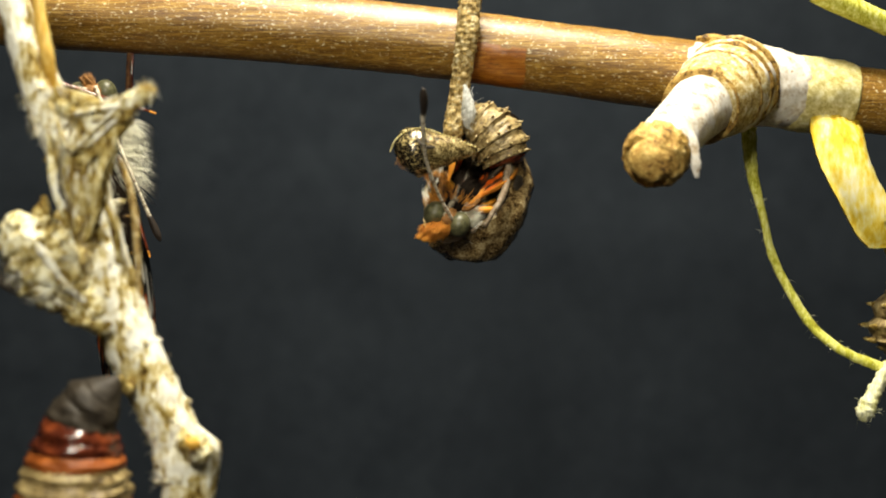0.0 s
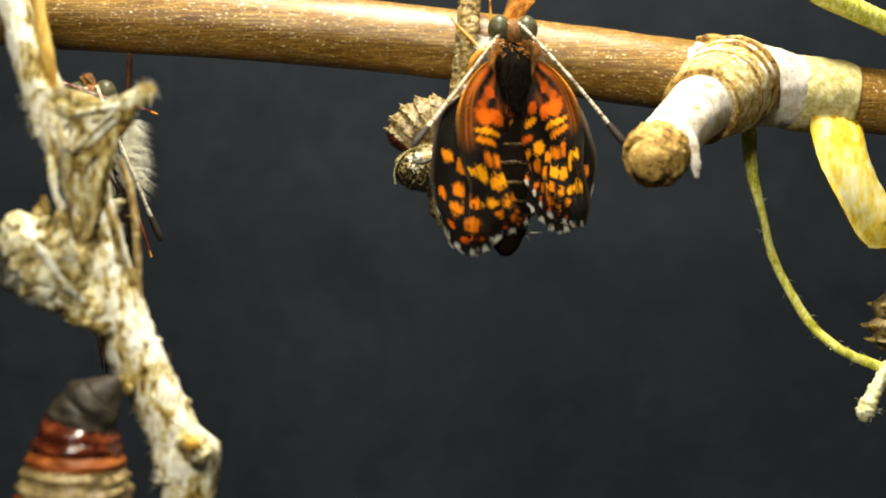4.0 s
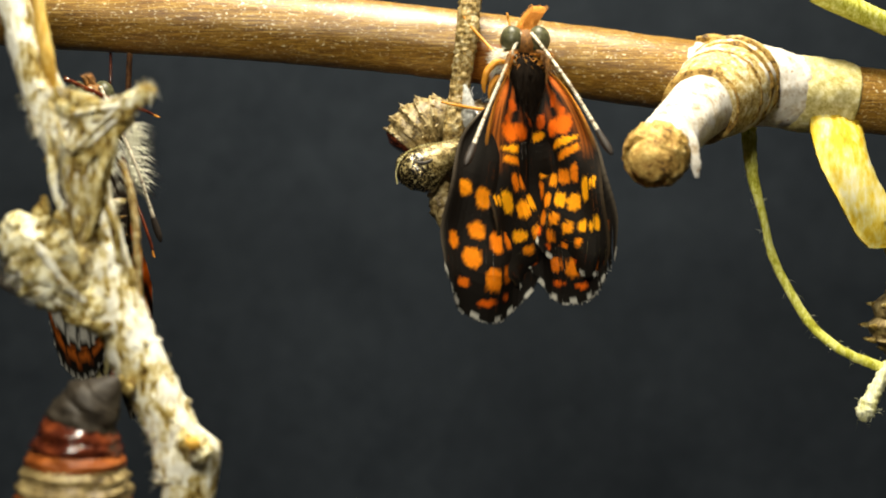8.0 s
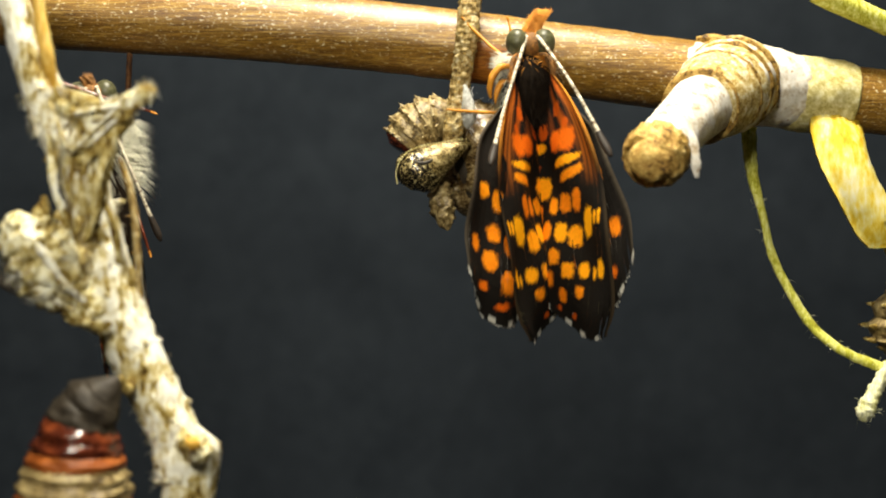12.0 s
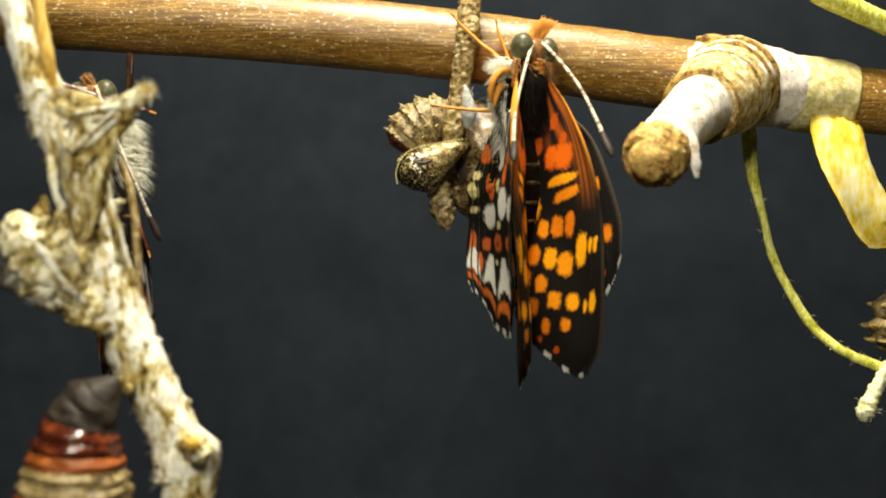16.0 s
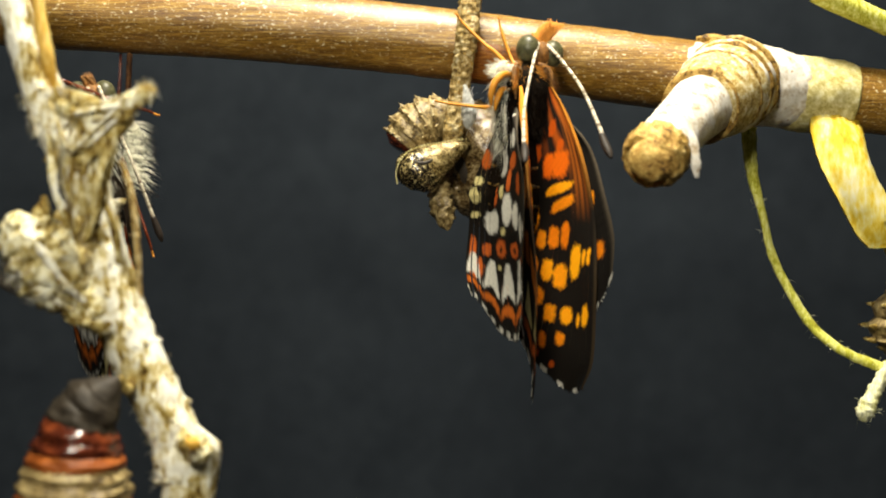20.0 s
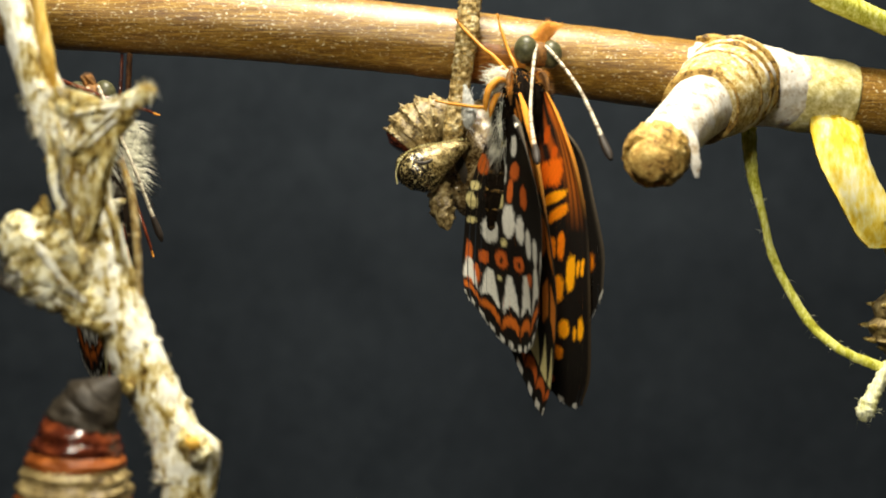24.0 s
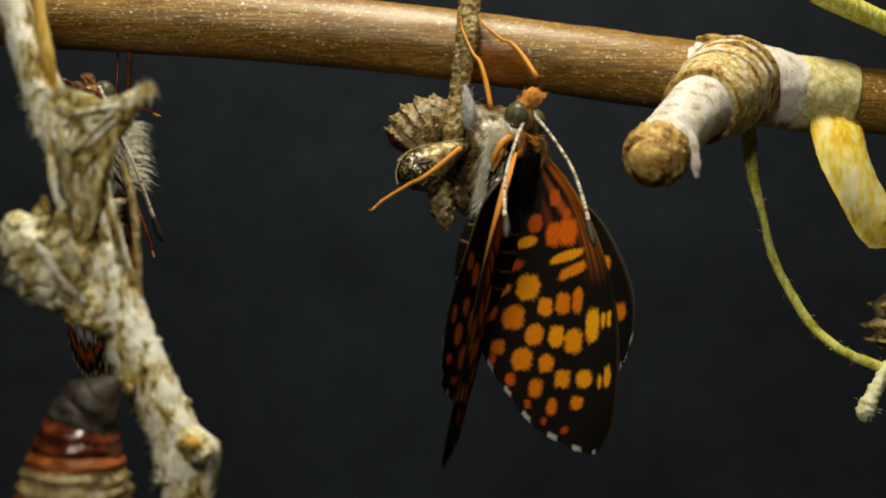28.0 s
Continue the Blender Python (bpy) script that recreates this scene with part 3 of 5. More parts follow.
stem_far = thing("pale_stem", (24.88, 1, 14.23), "pale thin stem crossing above the twig", "stem")
O = (24.88, 1, 14.23)
part("stem", tube(rel([(-110, 3, 78, 0.5), (17.68, 2, 18.02, 0.45), (23.19, 1, 14.97, 0.51), (24.88, 1, 14.23, 0.57), (26.5, 1, 13.49, 0.64), (28.93, 1, 12.4, 0.68), (110, 2, -24, 0.6)], O), 50, 14, 0.1, 0.6), M_THREAD, stem_far)

# ---- chrysalis shells: a ribbed shell is a row of rings, each a part ----
def shell_rings(parent, pts, materials, gap=0.08, sides=24, rough=0.06, spines=0, names="segment", label=""):
    q = spline(pts, len(materials) * 4 + 1)
    for i, m in enumerate(materials):
        s = q[i * 4:i * 4 + 5].copy()
        s[0, 3] *= 1 - gap
        s[-1, 3] *= 1 - gap
        s[2, 3] *= 1 + gap
        ob = part(names, tube(s, 14, sides, rough, 0.5, seed=i), m, parent, label)
        if spines:
            tan = s[-1, :3] - s[0, :3]
            tan /= np.linalg.norm(tan)
            for k in range(spines):
                a = 2 * math.pi * k / spines + i * 0.2
                x = np.cross(tan, (0.3, 0.9, 0.1))
                x /= np.linalg.norm(x)
                d = x * math.cos(a) + np.cross(tan, x) * math.sin(a)
                c = s[2, :3]
                r = s[2, 3]
                part("spine", tube([(*(c + d * r * 0.9), r * 0.10), (*(c + d * r * 1.08), r * 0.07), (*(c + d * r * 1.2), r * 0.02)], 6, 6), M_LEAF, ob)


near = thing("empty_chrysalis", (-15.25, -20, -8.15), "shiny red-brown empty chrysalis shell with pale ribs", "chrysalis", "chrysalises")
O = (-15.25, -20, -8.15)
shell_rings(near, rel([(-13.76, -20, -5.46, 0.14), (-14.65, -20, -6.35, 1.15), (-15.25, -20, -7.07, 1.39), (-15.49, -20, -7.91, 1.73), (-15.56, -20, -8.63, 1.88), (-15.61, -20, -9.35, 2.12), (-15.66, -20, -10.08, 2.31), (-15.73, -20, -11.04, 2.4),
                       (-15.78, -20, -12.96, 1.92)], O), [M_DUSK, M_DUSK, M_DUSK, M_RED, M_RED, M_RUST, M_SHELL, M_SHELL, M_RUST, M_SHELL], gap=0.03, sides=36, rough=0.1)
part("stalk", tube(rel([(-13.76, -20, -5.46, 0.14), (-13.53, -19.4, -6.06, 0.22), (-13.49, -18.4, -4.93, 0.22)], O), 12, 8, 0.1), M_LEAF, near)
far = thing("spiny_chrysalis", (27.96, 2, -4.93), "dark brown spiny chrysalis shell at the fibre", "chrysalis", "chrysalises")
O = (27.96, 2, -4.93)
shell_rings(far, rel([(28.64, 2, -2.02, 0.86), (28.16, 2, -3.39, 1.71), (28.03, 2, -4.76, 2.06), (27.96, 2, -5.96, 1.78), (27.62, 2, -6.82, 0.75)], O), [M_SHELL] * 5, spines=9)


# ---- the chrysalis that splits, and stays behind as an empty shell ----
chrys = thing("split_chrysalis", (1.91, 1.5, 3.78), "split mottled brown chrysalis shell, empty after hatching", "chrysalis", "chrysalises")


def husk(radii, opening, thick, rough=0.08, seed=0, jag=0.12):
    """A thin egg-shaped shell, open towards +z by that many degrees from its axis, with a ragged rim."""
    sides, rows = 48, 26
    verts, faces = [], []
    for layer in (0, 1):
        for i in range(rows + 1):
            for k in range(sides):
                ph = 2 * math.pi * k / sides
                rim = math.radians(opening) * (1 + jag * noise.noise(Vector((math.cos(ph) * 2.2 + seed, math.sin(ph) * 2.2, 0))) + jag * 0.5 * noise.noise(Vector((math.cos(ph) * 7 + seed, math.sin(ph) * 7, 3))))
                th = rim + (math.pi - 0.02 - rim) * i / rows
                d = Vector((math.sin(th) * math.cos(ph), math.sin(th) * math.sin(ph), math.cos(th)))
                f = 1 + rough * noise.noise(d * 2.1 + Vector((seed, 0, 0))) + rough * 0.5 * noise.noise(d * 5.3 + Vector((seed, 0, 0)))
                o = thick * layer
                verts.append(tuple((radii[j] - o) * d[j] * f for j in range(3)))
    n = (rows + 1) * sides
    for i in range(rows):
        for k in range(sides):
            a, b = i * sides + k, i * sides + (k + 1) % sides
            faces.append([a, a + sides, b + sides, b])
            faces.append([n + a, n + b, n + b + sides, n + a + sides])
    for k in range(sides):
        b = (k + 1) % sides
        faces.append([k, b, n + b, n + k])
    faces.append([rows * sides + k for k in range(sides)])
    faces.append([n + rows * sides + k for k in range(sides)][::-1])
    return verts, faces


PIVOT = (1.05, 1.0, 7.98)
SEGMENTS = [(1.15, 1.0, 8.04, 0.27), (0.37, 1.2, 8.03, 0.95), (-0.48, 1.4, 7.82, 1.39), (-1.23, 1.5, 7.42, 1.6), (-1.91, 1.5, 6.84, 1.57), (-2.42, 1.5, 6.26, 1.29)]
abdomen_case = part("abdomen_case", blob((0, 0, 0), (0.32, 0.32, 0.36), 18, 0.2, 0.4), M_SHELL, chrys, "ribbed brown shell end with spines")


def ribbed(points, count):
    """A tapering shell in overlapping rings, each with a circle of short blunt spines."""
    q = spline(rel(points, PIVOT), count * 6 + 1)
    for i in range(count):
        g = q[i * 6:i * 6 + 8].copy()
        g[:, 3] *= np.linspace(0.90, 1.07, len(g))
        tan = g[-1, :3] - g[0, :3]
        tan /= np.linalg.norm(tan)
        x = np.cross(tan, (0.3, 0.9, 0.1))
        x /= np.linalg.norm(x)
        c, r = g[-2, :3], g[-2, 3]
        bits = [tube(g, 16, 40, 0.08, 0.3, seed=i, furrow=0.05)]
        for k in range(13):
            d = x * math.cos(k * 0.483 + i * 0.2) + np.cross(tan, x) * math.sin(k * 0.483 + i * 0.2)
            bits.append(tube([(*(c + d * r * 0.9), 0.13), (*(c + d * r * 1.04 + tan * 0.04), 0.09), (*(c + d * r * 1.13 + tan * 0.08), 0.02)], 6, 7))
        part("segment", join(*bits), M_SHELL, abdomen_case, "mottled tan shell ring")


ribbed(SEGMENTS, 6)
part("inner_skin", tube(rel([(-2.11, 1.5, 6.64, 1.23), (-2.42, 1.5, 6.23, 1.19), (-2.59, 1.5, 6.02, 0.88), (-2.65, 1.5, 5.92, 0.2)], PIVOT), 20, 30, 0.12, 0.4), M_RED, abdomen_case, "dark red torn lining")
back_case = part("back_case", husk((3.3, 4.1, 3.2), 66, 0.08, 0.12, 2, 0.2), M_WET, chrys, "curved mottled shell back")
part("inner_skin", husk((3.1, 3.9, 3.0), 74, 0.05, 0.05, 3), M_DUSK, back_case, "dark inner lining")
for pts in ([(2.2, -2.6, 1.0, 0.16), (3.0, -0.5, 1.2, 0.22), (2.6, 1.8, 1.4, 0.2), (1.2, 3.2, 1.4, 0.1)], [(-1.6, -3.2, 1.2, 0.15), (0.2, -3.7, 1.4, 0.2), (1.8, -3.0, 1.3, 0.15)]):
    part("rim_fold", tube(pts, 30, 10, 0.3, 0.4), M_FILM, back_case, "pale torn shell rim")
FLAP_AT = (-0.63, -0.4, 5.01)
wing_case = part("wing_case", tube(rel([(-2.12, -0.4, 3.68, 0.3), (-1.96, -0.4, 3.94, 0.96), (-1.62, -0.4, 4.34, 1.39), (-1.06, -0.4, 4.77, 1.29), (-0.2, -0.3, 5.31, 0.96), (0.66, -0.2, 5.85, 0.6), (1.53, 0, 6.37, 0.23)], FLAP_AT), 60, 40, 0.05, 0.5, 0.85, furrow=0.04), M_GILT, chrys, "gilded teardrop shell flap")
part("dark_band", tube(rel([(-2.15, -0.4, 3.65, 0.4), (-1.96, -0.4, 3.94, 1.03), (-1.62, -0.4, 4.34, 1.44), (-1.19, -0.4, 4.67, 1.38), (-0.86, -0.4, 4.91, 1.23)], FLAP_AT), 24, 40, 0.04, 0.5, 0.86), M_GOLD, wing_case, "black and gold marbled band")
part("beaded_seam", join(*[blob(tuple(p), (0.06, 0.08, 0.06), 8) for p in spline(rel([(-2.67, -0.9, 3.82), (-2.73, -1.0, 4.44), (-2.49, -1.1, 5.12), (-1.97, -1.1, 5.68), (-1.25, -1.1, 5.97), (-0.46, -1.0, 6.11), (0.36, -0.7, 6.3), (1.36, -0.3, 6.47)], FLAP_AT), 34)[:, :3]]), M_PEELB, wing_case, "row of pale beads")
part("eye_cap", tube(rel([(-1.73, -1.42, 5.16, 0.05), (-1.44, -1.5, 4.99, 0.11), (-1.05, -1.45, 4.96, 0.13), (-0.69, -1.3, 5.14, 0.1), (-0.53, -1.1, 5.35, 0.03)], FLAP_AT), 24, 10), M_DUSK, wing_case, "dark crescent eye cap")
LOW_AT = (-0.03, 0.6, 2.72)
lower_case = part("lower_case", tube(rel([(-0.3, 0.8, 4.15, 0.54), (-0.13, 0.6, 3.23, 0.67), (0.07, 0.5, 2.32, 0.67), (0.2, 0.4, 1.51, 0.4), (0.3, 0.4, 1.11, 0.1)], LOW_AT), 40, 26, 0.45, 0.4, furrow=0.3), M_SHELL, chrys, "crumpled brown shell remains")


# ---- butterflies ----
# Wings lie in their own plane: a runs towards the tail, b outwards; both in millimetres.
FORE = dict(costa=[(0, 0.5), (1.64, 1.88), (4.0, 3.27), (6.34, 4.16), (8.7, 4.72), (11.04, 4.92), (13.4, 4.8), (15.74, 4.47), (17.16, 3.65)],
            inner=[(0, 0), (2.12, -0.79), (4.46, -1.8), (7.28, -2.82), (10.58, -3.91)],
            margin=[(10.58, -3.91), (12.46, -2.94), (14.1, -1.8), (15.74, -0.41), (16.8, 1.37), (17.34, 2.89), (17.16, 3.65)])
HIND = dict(costa=[(0, 0.3), (1.0, 2.2), (2.4, 3.8), (4.6, 5.0), (7.3, 5.8), (9.6, 5.6)],
            inner=[(0, 0), (1.6, -1.7), (4.2, -3.1), (7.2, -3.6), (9.6, -3.2)],
            margin=[(9.6, -3.2), (11.4, -1.8), (12.6, 0.2), (12.8, 2.4), (11.8, 4.4), (9.6, 5.6)])
BLACK, DEEP, AMBER = (0.009, 0.0072, 0.0055), (0.70, 0.115, 0.004), (1.0, 0.43, 0.006)
EMBER = (0.22, 0.032, 0.006)
RUST, WHITE, CREAM = (0.50, 0.105, 0.016), (0.64, 0.62, 0.54), (0.64, 0.55, 0.24)
# Spots of the upper forewing from the base outwards: a, b, half length, half width, yellowness (below 0: dusky), slant
CELL_SPOTS = [(5.08, 0.99, 0.89, 0.56, 0.02, 0), (4.93, 1.91, 0.99, 0.71, 0.05, 0), (4.39, -0.15, 0.66, 0.51, -0.45, 0), (2.82, 1.12, 0.61, 0.38, -0.4, 0), (3.81, 1.85, 0.42, 0.28, -0.3, 0), (5.55, -0.74, 0.38, 0.76, 0.75, 0.25), (6.98, -1.73, 0.38, 0.91, -0.2, 0.2)]
BARS = [(6.39, 1.8, 0.35, 1.17, 0.75, 0.3), (7.24, 2.16, 0.4, 0.97, 0.4, 0.4)]
DISC_SPOTS = [(8.39, -2.44, 0.4, 0.86, 0.6, 0.2), (8.22, -0.61, 0.85, 0.81, 0.7, 0), (9.35, 0.43, 0.61, 0.51, 0.5, 0), (9.16, 1.52, 0.7, 0.51, 0.3, 0), (8.98, 2.44, 0.85, 0.36, 0.25, 0), (9.56, -3.12, 0.66, 0.71, 0.2, 0), (9.92, -1.5, 0.78, 0.76, 0.3, 0)]
BAND_SPOTS = [(10.39, 3.3, 1.1, 0.46, 1, 0), (10.11, 3.96, 0.54, 0.15, 0.9, 0), (10.03, 4.32, 0.52, 0.15, 0.9, 0), (10.93, -0.25, 0.68, 0.61, 0.45, 0), (11.02, 1.09, 0.68, 0.53, 0.8, 0), (11.3, 2.13, 0.78, 0.61, 0.65, 0), (11.56, -2.44, 0.47, 0.48, 0.25, 0), (10.69, -3.51, 0.35, 0.28, 0.1, 0)]
OUTER_SPOTS = [(12.27, -0.99, 0.7, 0.69, 0.4, 0), (12.53, 0.46, 0.56, 0.51, 0.45, 0), (13.39, 1.4, 0.56, 0.51, 0.6, 0), (13.39, 2.72, 0.54, 0.53, 0.8, 0), (13.54, 3.63, 0.42, 0.15, 0.95, 0), (13.28, 4.11, 0.66, 0.23, 0.95, 0)]
EDGE_SPOTS = [(13.87, -0.2, 0.59, 0.46, 0.3, 0), (14.88, 0.74, 0.52, 0.36, 0.25, 0), (14.69, 2.24, 0.42, 0.43, 0.4, 0), (12.22, -2.74, 0.31, 0.23, -0.1, 0), (13.35, -1.68, 0.38, 0.33, -0.1, 0), (14.69, -0.66, 0.26, 0.23, -0.3, 0), (15.63, 0.28, 0.21, 0.23, -0.4, 0), (16.14, 1.5, 0.23, 0.23, -0.5, 0)]
# Spots of the upper hindwing, the same way
HIND_SPOTS = [(5.3, 3.9, 0.5, 0.6, 0.5, 0), (5.9, 2.6, 0.7, 0.6, 0.45, 0), (6.4, 1.2, 0.7, 0.55, 0.3, 0), (7.7, 3.1, 0.55, 0.6, 0.35, 0), (8.2, 4.8, 0.55, 0.45, 0.3, 0), (8.4, 1.6, 0.7, 0.7, 0.25, 0), (8.2, 0.1, 0.6, 0.55, 0.2, 0),
              (9.2, 3.5, 0.66, 0.67, 0.35, 0), (10.5, 2.0, 0.75, 0.8, 0.3, 0), (10.2, 0.3, 0.6, 0.7, 0.2, 0), (10.6, 4.1, 0.32, 0.5, 0.1, 0), (11.8, 2.4, 0.24, 0.7, 0.0, 0), (11.5, 0.4, 0.24, 0.6, 0.0, 0)]
# The chequered underside of the hindwing: a, b, half length, half width
UNDER_WHITE = [(2.9, -0.6, 0.74, 0.5), (6.1, -1.4, 0.68, 0.8), (5.6, 0.5, 0.9, 0.66), (6.1, 1.75, 0.74, 0.46), (6.9, 2.85, 0.8, 0.42), (7.3, 4.0, 0.7, 0.45), (1.7, 0.6, 0.55, 0.4), (1.0, 1.6, 0.4, 0.3)]
UNDER_CREAM = [(4.4, -2.75, 0.43, 0.4), (3.6, -2.5, 0.25, 0.34), (4.5, -0.4, 0.36, 0.28), (5.5, -2.9, 0.18, 0.38), (6.75, 0.0, 0.2, 0.33), (1.3, -0.5, 0.4, 0.3), (8.75, -0.5, 0.12, 0.25)]
UNDER_RUST = [(2.5, -1.9, 0.55, 0.4), (4.3, -1.3, 0.92, 0.42), (3.0, 0.9, 0.46, 0.6), (4.0, 0.5, 0.66, 0.32), (4.4, 2.2, 0.6, 0.5), (7.6, -2.0, 0.38, 0.42), (7.7, -0.3, 0.5, 0.65), (7.95, 1.5, 0.42, 0.6), (8.8, 2.8, 0.36, 0.45), (9.0, 4.2, 0.3, 0.45), (8.6, -2.7, 0.6, 0.42), (7.4, -3.1, 0.72, 0.22)]


class Wing:
    def __init__(self, shape):
        self.shape = {k: spline(v, 60) for k, v in shape.items()}

    def at(self, s, c):
        """(a, b) at s from base to margin and c from the inner edge to the costa."""
        s, c = np.asarray(s, float), np.asarray(c, float)
        g = np.linspace(0, 1, 60)
        get = lambda k, u: np.stack([np.interp(u, g, self.shape[k][:, j]) for j in (0, 1)], -1)
        i, o, m = get("inner", s), get("costa", s), get("margin", c)
        c_, s_ = c[..., None], s[..., None]
        edge = self.shape["inner"][-1] * (1 - c_) + self.shape["costa"][-1] * c_
        return i * (1 - c_) + o * c_ + s_ ** 3 * (m - edge)


def blend(col, tone, k):
    k = np.clip(k, 0, 1)[..., None]
    return col * (1 - k) + np.array(tone) * k


def ragged(a, b):
    return 0.05 * np.sin(9 * a + 7 * b) + 0.05 * np.sin(19 * b - 13 * a + 1) + 0.03 * np.sin(37 * a + 23 * b)


def spotted(col, a, b, spots, soft=0.20):
    """Lay squarish spots with ragged edges over the ground colour."""
    for pa, pb, ha, hb, y, slant in spots:
        da, db = a - pa + slant * (b - pb), b - pb + 0.10 * (a - pa)
        d = (abs(da / ha) ** 2.7 + abs(db / hb) ** 2.7) ** (1 / 2.7) + ragged(a, b)
        tone = np.array(DEEP) * (1 - y) + np.array(AMBER) * y if y >= 0 else np.array(DEEP) * (1 + y) + np.array(EMBER) * -y
        col = blend(col, tone, (0.95 - d) / soft)
    return col


def patched(col, a, b, patches, tone, soft=0.16):
    for pa, pb, ha, hb in patches:
        d = (abs((a - pa) / ha) ** 2.3 + abs((b - pb - 0.12 * (a - pa)) / hb) ** 2.3) ** (1 / 2.3) + ragged(a, b)
        col = blend(col, tone, (1.06 - d) / soft)
    return col


def rim(col, s, c):
    """The stiff orange leading vein."""
    col = blend(col, (0.62, 0.25, 0.03), np.clip((c - 0.885 - 0.1 * s) / 0.03, 0, 1) * np.clip((0.44 - s) / 0.3, 0, 1))
    return blend(col, (0.05, 0.034, 0.018), np.clip((c - 0.965) / 0.015, 0, 1) * np.clip((s - 0.45) / 0.15, 0, 1) * 0.8)


def fringe(col, s, c, n, k):
    return blend(col, WHITE, (s > 0.992) * (np.sin(c * n) > 0.45) * k)


def fore_upper(a, b, s, c):
    col = np.ones((*a.shape, 3)) * BLACK
    r = np.hypot(a, b)
    streak = 0.5 + 0.5 * np.sin(30 * np.arctan2(b + 1, a + 1.5) + 0.4 * np.sin(r))
    col = blend(col, (0.42, 0.085, 0.008), (streak * 1.3 - 0.2) * np.clip((5.6 - a) / 2.2, 0, 1) * np.clip((c - 0.25) * 4, 0, 1) * 0.85)
    col = blend(col, (0.40, 0.105, 0.010), np.clip(1.3 - abs(c - 0.84) / 0.11, 0, 1) * np.clip((8.2 - a) / 2.5, 0, 1) * np.clip(a - 0.6, 0, 1) * (0.6 + 0.4 * np.sin(c * 90)))
    for row, soft in ((CELL_SPOTS, 0.26), (BARS, 0.2), (DISC_SPOTS, 0.2), (BAND_SPOTS, 0.2), (OUTER_SPOTS, 0.2), (EDGE_SPOTS, 0.26)):
        col = spotted(col, a, b, row, soft)
    return fringe(rim(col, s, c), s, c, 44, 0.75)


def hind_upper(a, b, s, c):
    col = spotted(np.ones((*a.shape, 3)) * BLACK, a, b, HIND_SPOTS)
    col = blend(col, (0.10, 0.08, 0.055), np.clip((c - 0.97) / 0.02, 0, 1) * 0.7)
    return fringe(col, s, c, 40, 0.75)


def hind_under(a, b, s, c):
    """Chequered underside: white, cream and rust patches between black veins, a row of white wedges, rust crescents, fringe."""
    col = np.ones((*a.shape, 3)) * BLACK
    col = patched(col, a, b, UNDER_RUST, RUST)
    col = patched(col, a, b, UNDER_WHITE, WHITE)
    col = patched(col, a, b, UNDER_CREAM, CREAM)
    for pa, pb in ((7.7, -0.3), (7.95, 1.5)):
        col = patched(col, a, b, [(pa + 0.05, pb, 0.16, 0.18)], BLACK)
    u = np.interp(c, (0, 0.14, 0.35, 0.52, 0.68, 0.88, 1), (0, 1, 2, 3, 4, 5, 6))
    cell = np.abs((u % 1) - 0.5) * 2
    top = np.clip((s - 0.76) / 0.13, 0, 1) ** 0.7
    rag = ragged(a, b)
    col = blend(col, WHITE, (0.18 + top * 0.72 + 0.5 * rag - cell) / 0.10 * (s < 0.872 + 0.045 * cell ** 1.5) * (s > 0.77))
    col = blend(col, (0.52, 0.125, 0.014), (1.08 + rag - np.maximum(cell / 0.90, np.abs(s - 0.922 - 0.035 * cell ** 2) / 0.017)) / 0.2)
    return blend(col, WHITE, (s > 0.988) * (np.sin(u * 4 * math.pi + 1.2) > 0.1) * 0.9)


def fore_under(a, b, s, c):
    n = 6
    cell = np.abs(((c * n) % 1) - 0.5) * 2
    col = np.ones((*a.shape, 3)) * (0.50, 0.16, 0.02)
    col = blend(col, BLACK, (cell - 0.66) / 0.1)
    col = blend(col, BLACK, (np.sin(s * 34 + np.sin(c * 17)) - 0.05) / 0.2)
    col = blend(col, BLACK, (s > 0.76) * 1.0)
    wedge = np.clip((s - 0.78) / 0.10, 0, 1)
    col = blend(col, CREAM, (0.1 + wedge * 0.75 - cell) / 0.15 * (s < 0.895) * (s > 0.78))
    col = blend(col, RUST, (1.08 - np.maximum(cell / 0.9, abs(s - 0.922 - 0.03 * cell ** 2) / 0.018)) / 0.2)
    return blend(rim(col, s, c), WHITE, (s > 0.982) * (np.sin(c * 44) > 0.1) * 0.9)


FINE = 4


